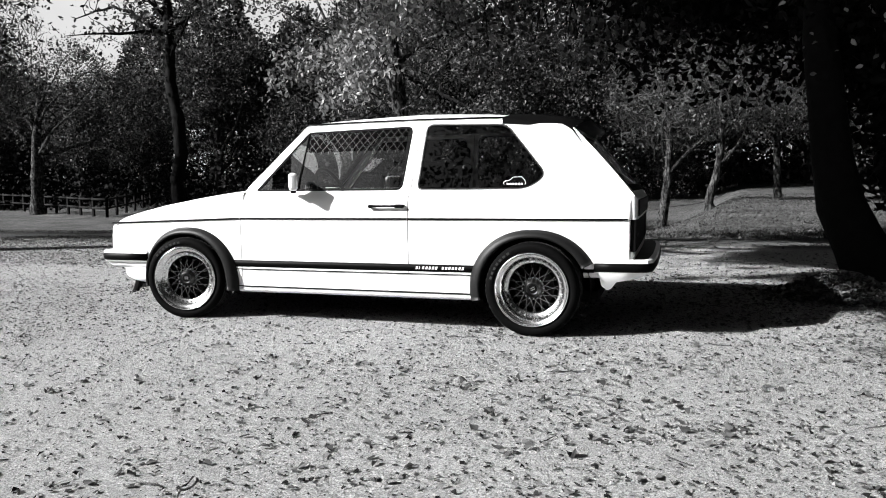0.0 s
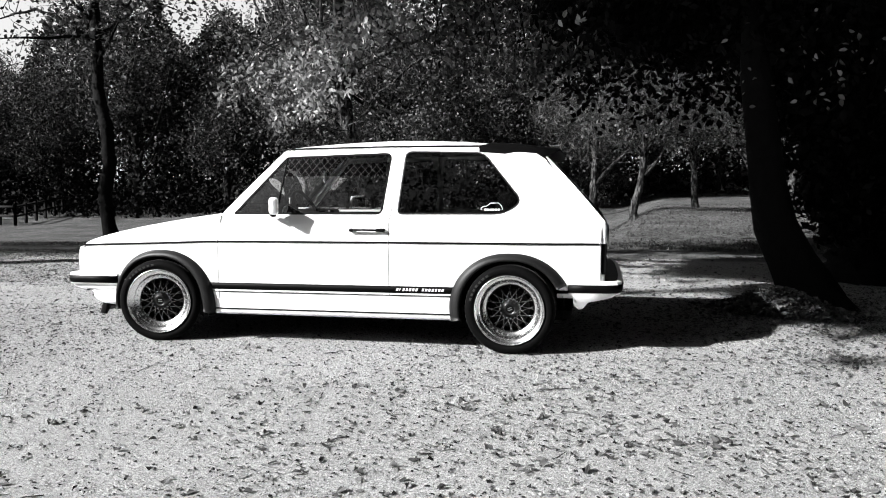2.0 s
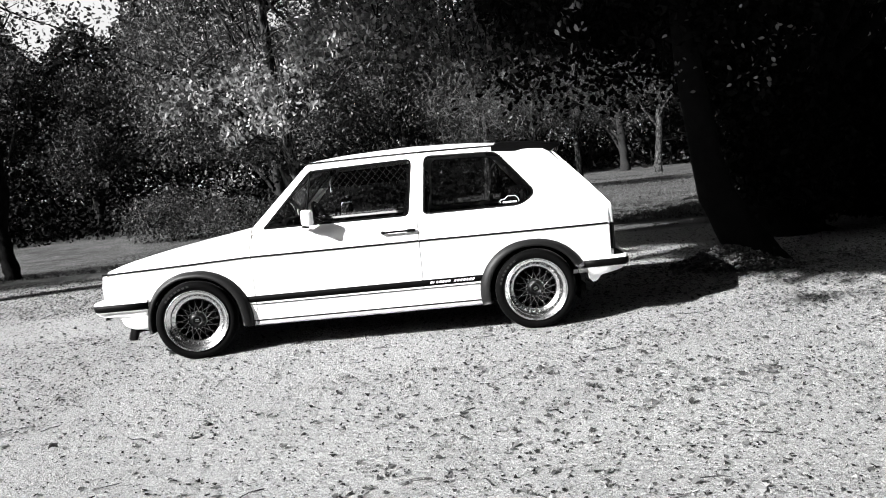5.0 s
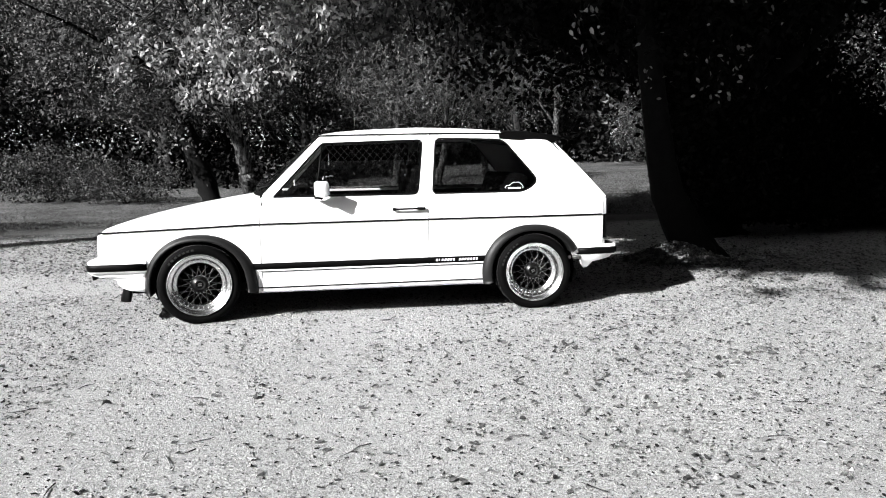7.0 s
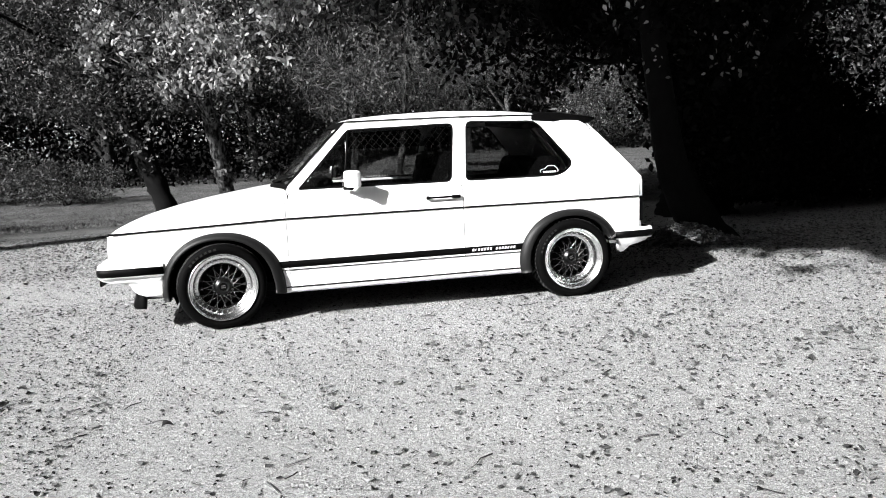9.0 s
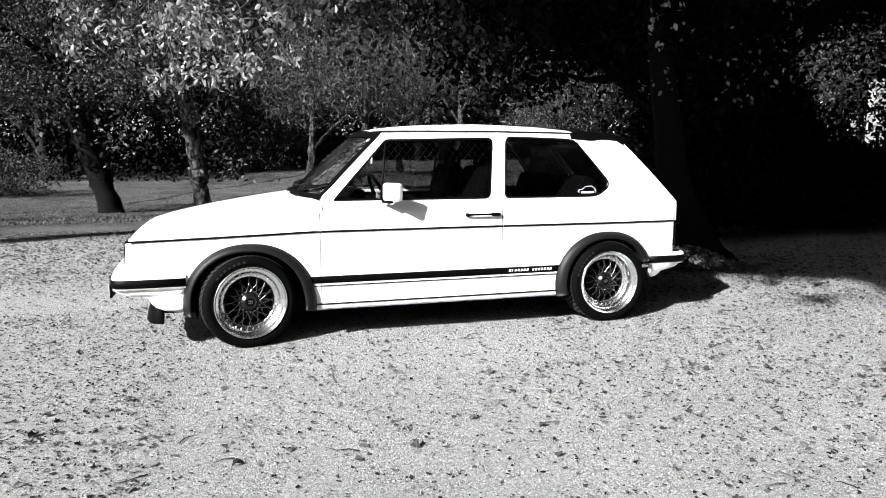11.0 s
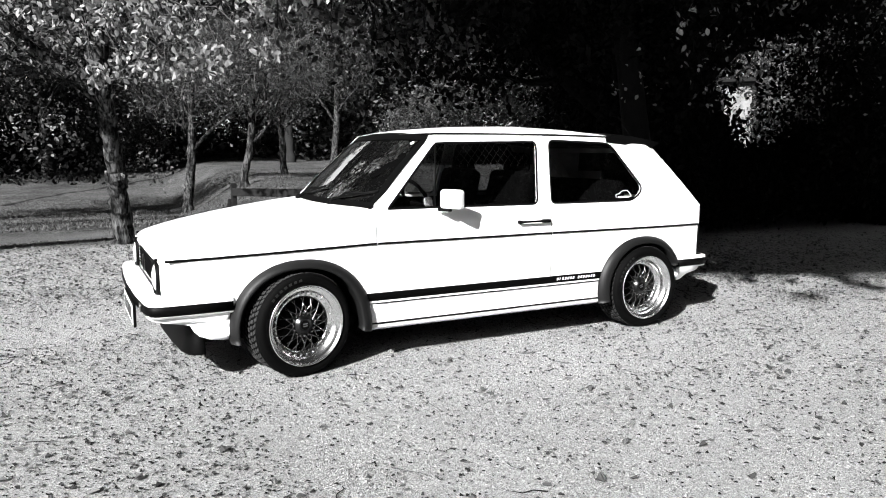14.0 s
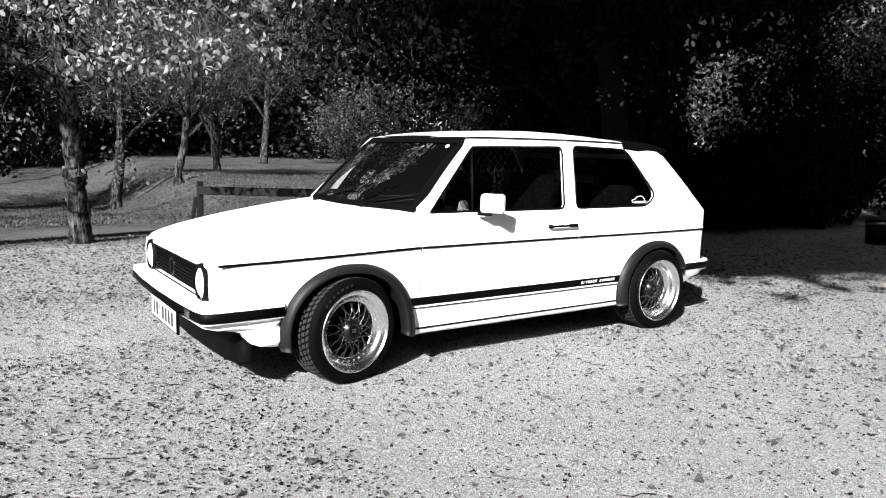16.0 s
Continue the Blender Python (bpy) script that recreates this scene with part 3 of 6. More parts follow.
link_mesh("roof", verts, [(i * k + j, i * k + j + 1, (i + 1) * k + j + 1, (i + 1) * k + j) for i in range(len(RX) - 1) for j in range(k - 1)], WHITE, car, "white roof")

# windscreen: a bowed pane in a broad black surround
def screen_place(v, u, out=0.0):
    lo = Vector((0.458 - 0.13 * (1 - v * v), v * 0.722, 0.884))
    hi = Vector((0.876 - 0.058 * (1 - v * v), v * 0.609, 1.302 + 0.012 * (1 - v * v)))
    p = lo.lerp(hi, u)
    return (p.x - 0.02 * math.sin(math.pi * u) - out, p.y, p.z + out * 0.6)


def screen_sheet(v0, v1, u0, u1, out, nv=14, nu=8):
    vs, us = np.linspace(v0, v1, nv), np.linspace(u0, u1, nu)
    return [screen_place(a, b, out) for b in us for a in vs], [(j * nv + i, j * nv + i + 1, (j + 1) * nv + i + 1, (j + 1) * nv + i) for j in range(nu - 1) for i in range(nv - 1)]


pane = link_mesh("windscreen", *screen_sheet(-0.93, 0.93, 0.04, 0.95, 0.0), SCREEN, car, "windscreen glass")
pane.visible_shadow = False
link_mesh("screen_seal", *join(screen_sheet(-1.0, 1.0, -0.02, 0.05, 0.004, 14, 2), screen_sheet(-1.0, 1.0, 0.90, 1.0, 0.004, 14, 2), screen_sheet(-1.0, -0.90, 0.04, 0.92, 0.004, 3, 8), screen_sheet(0.90, 1.0, 0.04, 0.92, 0.004, 3, 8)), RUBBER, car, "black windscreen surround")
for y0 in (0.42, -0.25):
    foot = Vector((0.352, y0, 0.886))
    wiper = link_mesh("wiper", *tube([foot, foot + Vector((0.02, -0.03, 0.016)), screen_place((y0 - 0.16) / 0.745, 0.12, 0.022), screen_place((y0 - 0.32) / 0.745, 0.15, 0.016)], [0.017, 0.013, 0.008, 0.006], 7), RUBBER, car, "black windscreen wiper")
    part("pivot_cap", box_bm((0.05, 0.05, 0.05), foot - Vector((0, 0, 0.008)), 0.015), RUBBER, wiper)
    link_mesh("wiper_blade", *tube([screen_place((y0 - 0.04) / 0.745, 0.045, 0.014), screen_place((y0 - 0.44) / 0.745, 0.19, 0.014)], [0.008, 0.007], 5), RUBBER, wiper)

# nose: white front panel round a black grille with two round headlamps
def nose_place(y, z, depth=0.0):
    return (-0.702 + 0.012 * (abs(y) / 0.72) ** 4 + 0.02 * max(0.0, (0.50 - z) / 0.1) + depth, y, z)


GRILLE = rounded([(-0.632, 0.462), (0.632, 0.462), (0.640, 0.642), (-0.640, 0.642)], 0.035)
link_mesh("front_panel", *skin([(-0.734, 0.40), (0.734, 0.40), (0.736, 0.60), (0.722, 0.636), (-0.722, 0.636 + 0.001), (-0.736, 0.60)], [rounded([(-0.632, 0.462), (0.632, 0.462), (0.636, 0.626), (-0.636, 0.626)], 0.03)], nose_place, 0.05), WHITE, car, "white front panel")
grille = link_mesh("grille", *skin(GRILLE, (), lambda y, z, d: nose_place(y, z, d + 0.03), 0, 0.08), RUBBER, car, "black radiator grille")
for z in np.linspace(0.485, 0.615, 8):
    link_mesh("slat", *sweep([(nose_place(y, z)[0] + 0.018, y) for y in np.linspace(0.425, -0.425, 7)], [(0.0, z - 0.004), (0.012, z - 0.002), (0.012, z + 0.002), (0.0, z + 0.004)]), RUBBER, grille)
ring = dense(rounded([(-0.632, 0.462), (0.632, 0.462), (0.636, 0.626), (-0.636, 0.626)], 0.03), 0.04)
link_mesh("grille_frame", *band(ring, inset(ring, 0.010), lambda y, z, d: nose_place(y, z, -0.006)), RUBBER, grille)
link_mesh("emblem", *join(lathe([(0.040, 0), (0.046, -0.006), (0.050, 0)], 24)), HUBCAP, grille)
car_emblem = bpy.data.objects["emblem"]
car_emblem.matrix_basis = pose(-0.708, 0.0, 0.552, 0, 0, -90)
for y in (-0.535, 0.535):
    lamp = link_mesh("headlamp", *lathe([(0.0, -0.030), (0.03, -0.028), (0.06, -0.020), (0.080, -0.006), (0.086, 0.0)], 36), LAMP, car, "round glass headlamp")
    lamp.matrix_basis = pose(nose_place(y, 0.545)[0] + 0.006, y, 0.546, 0, 0, -90)
    link_mesh("lamp_bezel", *lathe([(0.084, -0.012), (0.088, -0.020), (0.094, -0.014), (0.097, 0.0)], 36), RUBBER, lamp)
# bumpers: white top plate over a black rubber face
FRONT = [(-0.365, -0.784), (-0.55, -0.788), (-0.68, -0.786), (-0.738, -0.778), (-0.768, -0.752), (-0.783, -0.68), (-0.800, -0.4), (-0.808, 0)]
FRONT = FRONT + [(x, -y) for x, y in FRONT[-2::-1]]
REAR = [(2.755, 0.782), (2.86, 0.782), (2.99, 0.777), (3.052, 0.758), (3.080, 0.70), (3.096, 0.4), (3.10, 0)]
REAR = REAR + [(x, -y) for x, y in REAR[-2::-1]]
for line_, nm in ((FRONT, "front_bumper"), (REAR, "rear_bumper")):
    line_ = line_[::-1]
    bumper = link_mesh(nm, *sweep(line_, [(-0.06, 0.385), (-0.012, 0.383), (0.0, 0.392), (0.004, 0.412), (0.0, 0.433), (-0.012, 0.440), (-0.06, 0.440)], True), BLACK, car, "black rubber-faced bumper")
    link_mesh("bumper_cap", *sweep(line_, [(-0.002, 0.436), (-0.005, 0.452), (-0.014, 0.457), (-0.030, 0.458)]), WHITE, bumper, "white bumper edge", smooth=False)
    link_mesh("bumper_top", *sweep(line_, [(-0.030, 0.4575), (-0.135, 0.462), (-0.135, 0.45)]), WHITE if nm == "front_bumper" else BLACK, bumper, smooth=False)
    link_mesh("bumper_base", *sweep(line_, [(-0.004, 0.385), (-0.010, 0.374), (-0.05, 0.368), (-0.10, 0.368)]), WHITE, bumper, "white bumper underside")
# indicator in the bumper corner
part("indicator", box_bm((0.012, 0.11, 0.036), (-0.790, -0.60, 0.412), 0.004, pose(0, 0, 0, 0, 0, -5)), STEEL, car, "bumper indicator lamp")
# valances and black chin spoiler
for s in (-1, 1):
    def valance_place(x, z, depth=0.0, s=s):
        bulge = float(np.interp(z, [0.225, 0.245, 0.28, 0.318, 0.334, 0.344, 0.374], [-0.022, 0.004, 0.010, -0.004, -0.026 - 0.05 * max(0.0, -0.5 - x), 0.0, 0.002]))
        return (x, s * (0.762 - 0.06 * (max(0.0, -0.62 - x) / 0.17) ** 2 + bulge - depth), z)
    link_mesh("front_valance", *skin([(-0.378, 0.374), (-0.772, 0.374), (-0.745, 0.357), (-0.69, 0.345), (-0.575, 0.322), (-0.562, 0.294), (-0.535, 0.266), (-0.485, 0.243), (-0.42, 0.231), (-0.388, 0.228)], (), valance_place, 0.05, 0.012), WHITE, car, "white front valance corner")
CHIN = [(-0.50, -0.715), (-0.525, -0.714), (-0.553, -0.702), (-0.575, -0.675), (-0.597, -0.60), (-0.615, -0.35), (-0.625, 0)]
CHIN = (CHIN + [(x, -y) for x, y in CHIN[-2::-1]])[::-1]
link_mesh("chin_spoiler", *sweep(CHIN, [(-0.05, 0.372), (-0.012, 0.368), (-0.010, 0.30), (-0.012, 0.23), (0.010, 0.165), (0.006, 0.155), (-0.03, 0.19), (-0.06, 0.25)], True), BLACK, car, "black chin spoiler")
link_mesh("rear_valance", *sweep([(x - 0.07, y * 0.93) for x, y in REAR][::-1], [(-0.01, 0.372), (-0.02, 0.352), (-0.05, 0.338), (-0.09, 0.332)]), WHITE, car, "white rear valance")
for s in (-1, 1):
    link_mesh("rear_valance_corner", *skin([(2.78, 0.376), (3.05, 0.376), (3.02, 0.354), (2.94, 0.338), (2.876, 0.324), (2.845, 0.280), (2.818, 0.272), (2.79, 0.30)], (), lambda x, z, d=0.0, s=s: (x, s * (0.774 - 0.045 * (max(0.0, x - 2.9) / 0.12) ** 2 - 0.75 * max(0.0, 0.362 - z) - d), z), 0.04, 0.03), WHITE, car, "white rear valance corner")
# number plate, its writing as plain bars
plate = part("number_plate", box_bm((0.003, 0.50, 0.105), (-0.8205, -0.26, 0.352), 0.001, None), PLATE, car, "white number plate with dark bars")
for k, w in enumerate((0.05, 0.05, 0.02, 0.05, 0.05, 0.05, 0.05)):
    part("plate_mark", box_bm((0.002, w * 0.75, 0.07), (-0.8228, -0.26 + 0.19 - k * 0.062, 0.352)), INK, plate)

part("plate_holder", box_bm((0.014, 0.525, 0.124), (-0.8115, -0.26, 0.351), 0.003), RUBBER, plate, "black plate holder")

# tail: sloping hatch with glass, lamps and roof spoiler
def tail_place(v, u, out=0.0):
    lo, hi = Vector((2.953 + 0.010 * (1 - v * v), v * 0.750, 0.80)), Vector((2.61, v * 0.615, 1.225))
    p = lo.lerp(hi, u)
    out *= 1.0 - 0.85 * u * u
    return (p.x + out * 0.75, p.y, p.z + out * 0.65)


def tail_sheet(v0, v1, u0, u1, out=0.0, nv=9, nu=5):
    vs, us = np.linspace(v0, v1, nv), np.linspace(u0, u1, nu)
    return [tail_place(a, b, out) for b in us for a in vs], [(j * nv + i, j * nv + i + 1, (j + 1) * nv + i + 1, (j + 1) * nv + i) for j in range(nu - 1) for i in range(nv - 1)]


PROUD = 0.030                                           # the tailgate stands proud of the body sides
flank = [([tail_place(v, u, o) for u in np.linspace(0, 1, 7) for o in (-0.02, PROUD - 0.006, PROUD)], [(3 * j + i, 3 * j + i + 1, 3 * j + i + 4, 3 * j + i + 3) for j in range(6) for i in range(2)]) for v in (-1, 1)]
hatch = link_mesh("hatch", *join(tail_sheet(-1, -0.86, 0, 1, PROUD, 3, 5), tail_sheet(0.86, 1, 0, 1, PROUD, 3, 5), tail_sheet(-0.86, 0.86, 0, 0.12, PROUD), tail_sheet(-0.86, 0.86, 0.9, 1, PROUD), *flank), WHITE, car, "white tailgate")
pane = link_mesh("rear_window", *tail_sheet(-0.86, 0.86, 0.11, 0.91, PROUD - 0.004), PANE, hatch, "dark rear window")
pane.visible_shadow = False
link_mesh("hatch_seal", *join(tail_sheet(-0.92, -0.83, 0.06, 0.95, PROUD + 0.005, 2, 4), tail_sheet(0.83, 0.92, 0.06, 0.95, PROUD + 0.005, 2, 4), tail_sheet(-0.86, 0.86, 0.06, 0.15, PROUD + 0.005, 6, 2)), RUBBER, hatch)
# upright lower part of the tail, its corners turned round to the sides
turned = [(2.951, 0.750), (2.972, 0.750), (2.983, 0.742), (2.988, 0.725), (2.992, 0.4), (2.994, 0.0)]
turned = [(x, -y) for x, y in turned] + turned[-2::-1]
for name, rows, mat, words in (("tail_panel", (0.822, 0.80, 0.685), WHITE, "white lower tailgate"), ("tail_base", (0.50, 0.40), WHITE, "white tail panel")):
    back = 0.0 if name == "tail_panel" else 0.012
    verts = [(x - max(0.0, x - 2.951) * (0.45 if z > 0.81 else 0) - back, y, z) for z in rows for x, y in turned]
    link_mesh(name, verts, [(j * 11 + i, j * 11 + i + 1, (j + 1) * 11 + i + 1, (j + 1) * 11 + i) for j in range(len(rows) - 1) for i in range(10)], mat, car, words)
# black pieces added for the tail's shade, as it faces away from the sun
part("tail_garnish", box_bm((0.030, 0.98, 0.19), (2.968, 0, 0.592), 0.004), DARK, car, "black panel between the tail lamps, for the shade there")
part("hatch_grip", box_bm((0.030, 1.30, 0.10), (2.983, 0, 0.748), 0.008), BLACK, car, "black strip across the tailgate, for the shade there")
for s in (-1, 1):
    lamp = part("tail_lamp", box_bm((0.032, 0.256, 0.182), (2.969, s * 0.619, 0.592), 0.006), DARK, car, "dark tail lamp")
    part("lamp_rib", box_bm((0.034, 0.215, 0.012), (2.9710, s * 0.619, 0.592), 0.003), BLACK, lamp)
    edge = [(2.600 + 0.350 * k / 12, 1.213 - 0.411 * k / 12) for k in range(13)] + [(2.9515, 0.802 - 0.03 * k) for k in range(1, 13)]
    link_mesh("panel_seam", [(x + d, s * (half_width(x, z) + 0.001), z) for x, z in edge for d in (-0.0045, -0.001)], [(2 * i, 2 * i + 1, 2 * i + 3, 2 * i + 2) for i in range(len(edge) - 1)], SEAM, car)
SP = [(2.185, 1.300), (2.25, 1.316), (2.42, 1.306), (2.60, 1.284), (2.700, 1.268), (2.702, 1.256), (2.62, 1.222), (2.56, 1.224), (2.30, 1.252), (2.185, 1.262)]
verts, faces = [], []
for v in (-1, -0.97, -0.8, 0.8, 0.97, 1):
    for x, z in SP:
        lift = 0.0 if abs(v) > 0.9 else (0.012 if z > 1.27 or x > 2.55 else 0.0)
        verts.append((x - 0.03 * abs(v) ** 6 * (1 if x > 2.5 else 0), v * (half_width(x, 1.302) + 0.018), z + lift))
k = len(SP)
for i in range(5):
    faces += [(i * k + j, i * k + (j + 1) % k, (i + 1) * k + (j + 1) % k, (i + 1) * k + j) for j in range(k)]
faces += [tuple(range(k))[::-1], tuple(range(5 * k, 6 * k))]
link_mesh("roof_spoiler", verts, faces, BLACK, car, "black roof spoiler", smooth=False)
link_mesh("aerial", *tube([(2.60, -0.50, 1.235), (2.50, -0.42, 1.40)], [0.003, 0.002], 5), DARK, car)

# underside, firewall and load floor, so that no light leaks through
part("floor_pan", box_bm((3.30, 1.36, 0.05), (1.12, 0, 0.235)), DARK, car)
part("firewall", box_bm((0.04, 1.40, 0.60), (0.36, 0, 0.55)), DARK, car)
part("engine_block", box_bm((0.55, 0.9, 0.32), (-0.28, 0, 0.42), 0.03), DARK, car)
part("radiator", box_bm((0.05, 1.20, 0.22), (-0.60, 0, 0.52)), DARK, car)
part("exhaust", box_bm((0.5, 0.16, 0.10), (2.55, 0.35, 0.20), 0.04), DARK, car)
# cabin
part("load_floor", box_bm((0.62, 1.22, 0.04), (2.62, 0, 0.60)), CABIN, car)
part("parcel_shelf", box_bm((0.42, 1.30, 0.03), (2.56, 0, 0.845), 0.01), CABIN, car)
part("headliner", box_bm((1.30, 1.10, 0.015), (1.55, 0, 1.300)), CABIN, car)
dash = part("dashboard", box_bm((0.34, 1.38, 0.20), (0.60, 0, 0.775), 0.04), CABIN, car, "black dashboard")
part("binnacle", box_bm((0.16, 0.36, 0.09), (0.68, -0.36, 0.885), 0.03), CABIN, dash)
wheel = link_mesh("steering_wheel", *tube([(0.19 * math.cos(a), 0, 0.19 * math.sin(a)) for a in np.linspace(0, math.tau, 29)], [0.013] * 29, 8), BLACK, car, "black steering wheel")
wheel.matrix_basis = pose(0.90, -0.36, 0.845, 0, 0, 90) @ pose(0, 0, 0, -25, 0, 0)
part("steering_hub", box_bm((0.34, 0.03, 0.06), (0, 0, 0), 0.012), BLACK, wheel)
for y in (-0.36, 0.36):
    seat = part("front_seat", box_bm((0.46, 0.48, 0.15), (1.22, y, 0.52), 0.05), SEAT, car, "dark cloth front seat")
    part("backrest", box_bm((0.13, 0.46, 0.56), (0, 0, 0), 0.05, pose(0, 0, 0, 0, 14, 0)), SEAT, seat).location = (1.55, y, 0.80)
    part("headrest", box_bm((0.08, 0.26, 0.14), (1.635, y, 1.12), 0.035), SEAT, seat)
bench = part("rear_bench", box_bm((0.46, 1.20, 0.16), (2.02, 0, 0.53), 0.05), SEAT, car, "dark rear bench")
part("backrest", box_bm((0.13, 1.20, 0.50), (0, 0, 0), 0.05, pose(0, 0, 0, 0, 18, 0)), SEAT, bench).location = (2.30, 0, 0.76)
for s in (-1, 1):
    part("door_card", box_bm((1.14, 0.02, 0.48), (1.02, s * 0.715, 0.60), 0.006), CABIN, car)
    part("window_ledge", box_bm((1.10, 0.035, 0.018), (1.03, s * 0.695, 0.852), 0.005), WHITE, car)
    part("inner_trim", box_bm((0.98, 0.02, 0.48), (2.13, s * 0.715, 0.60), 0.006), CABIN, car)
part("inner_mirror", box_bm((0.02, 0.22, 0.055), (0.93, 0.0, 1.235), 0.01), BLACK, car)
part("hanging_tag", box_bm((0.006, 0.035, 0.09), (0.90, -0.02, 1.13), 0.002), STICKER, car, "white tag hanging from the mirror")
# white pieces added for the bright highlights by the wipers
part("dash_paper", box_bm((0.14, 0.26, 0.008), (0.56, 0.30, 0.885), 0.002, pose(0, 0, 0, 0, 0, 12)), STICKER, car, "white sheet standing in for highlights by the wipers")
part("dash_card", box_bm((0.008, 0.06, 0.085), (0.62, -0.02, 0.93), 0.002), STICKER, car)

# sun strip along the top of the driver's window: dark film with a bright lattice and hanging drops
def on_glass(u, v, s=-1, lift=-0.004):
    return (u, s * (half_width(u, v) + lift), v)


lo_z, hi_z, x0, x1 = 1.118, 1.258, 0.868, 1.598
film = bpy.data.materials.new("dark_film")
film.use_nodes = True
fn, fl = film.node_tree.nodes, film.node_tree.links
veil = fn.new("ShaderNodeBsdfTransparent")
veil.inputs[0].default_value = (0.34, 0.34, 0.34, 1)
fl.new(veil.outputs[0], fn["Material Output"].inputs[0])
edge_x = lambda v: x0 - 0.004 + (v - lo_z) * 0.14  # noqa: E731
right_x = lambda v: x1 - 0.036 + (v - lo_z) * 0.13  # noqa: E731
strip = link_mesh("sun_strip", [on_glass(edge_x(v) + (right_x(v) - edge_x(v)) * k / 12, v, -1, -0.006) for v in np.linspace(lo_z, hi_z, 4) for k in range(13)],
                  [(j * 13 + i, j * 13 + i + 1, j * 13 + i + 14, j * 13 + i + 13) for j in range(3) for i in range(12)], film, car, "dark film strip with bright lattice")
strip.visible_shadow = False
WIRE = material("bright_lattice", 0.85, 0.10, metal=1.0)
lattice_v = []
pitch, reach, half = 0.0525, 0.125, 0.0015
u = x0 - 0.16
while u < x1:
    for a, b in (((u, lo_z), (u + reach, hi_z)), ((u + reach, lo_z), (u, hi_z))):
        pts = [p for p in [(a[0] + (b[0] - a[0]) * t, a[1] + (b[1] - a[1]) * t) for t in np.linspace(0, 1, 15)] if edge_x(p[1]) <= p[0] <= right_x(p[1])]
        if len(pts) > 1:
            lattice_v.append(([on_glass(q[0] + d, q[1], -1, -0.003) for q in (pts[0], pts[-1]) for d in (-half, half)], [(0, 1, 3, 2)]))
    if edge_x(lo_z) < u < right_x(lo_z):
        lattice_v.append(([on_glass(u + d, v, -1, -0.003) for d, v in ((-0.004, lo_z), (0.004, lo_z), (0.0015, lo_z - 0.016), (-0.0015, lo_z - 0.016))], [(0, 1, 2, 3)]))
    u += pitch
link_mesh("window_lattice", *join(*lattice_v), WIRE, strip, "bright lattice with hanging drops")
# outline sticker of a small car on the rear side window, with a row of marks
outline = [(2.215, 0.892), (2.208, 0.905), (2.222, 0.914), (2.245, 0.917), (2.268, 0.936), (2.318, 0.937), (2.338, 0.918), (2.345, 0.900), (2.340, 0.892)]
sticker = link_mesh("window_sticker", *tube([on_glass(u, v) for u, v in outline], [0.0022] * len(outline), 5), STICKER, car, "white outline sticker on the side window")
for k in range(6):
    u = 2.236 + k * 0.017
    part("sticker_mark", box_bm((0.012, 0.002, 0.012), on_glass(u, 0.895)), STICKER, sticker)
centre = Vector(screen_place(-0.80, 0.86, 0.002))
side_way = (Vector(screen_place(-0.75, 0.86, 0.002)) - centre).normalized()
up_way = (Vector(screen_place(-0.80, 0.92, 0.002)) - centre).normalized()
link_mesh("screen_sticker", [centre + 0.015 * (side_way * math.cos(math.tau * k / 20) + up_way * math.sin(math.tau * k / 20)) for k in range(20)], [tuple(range(20))], STICKER, car, "round white windscreen sticker")


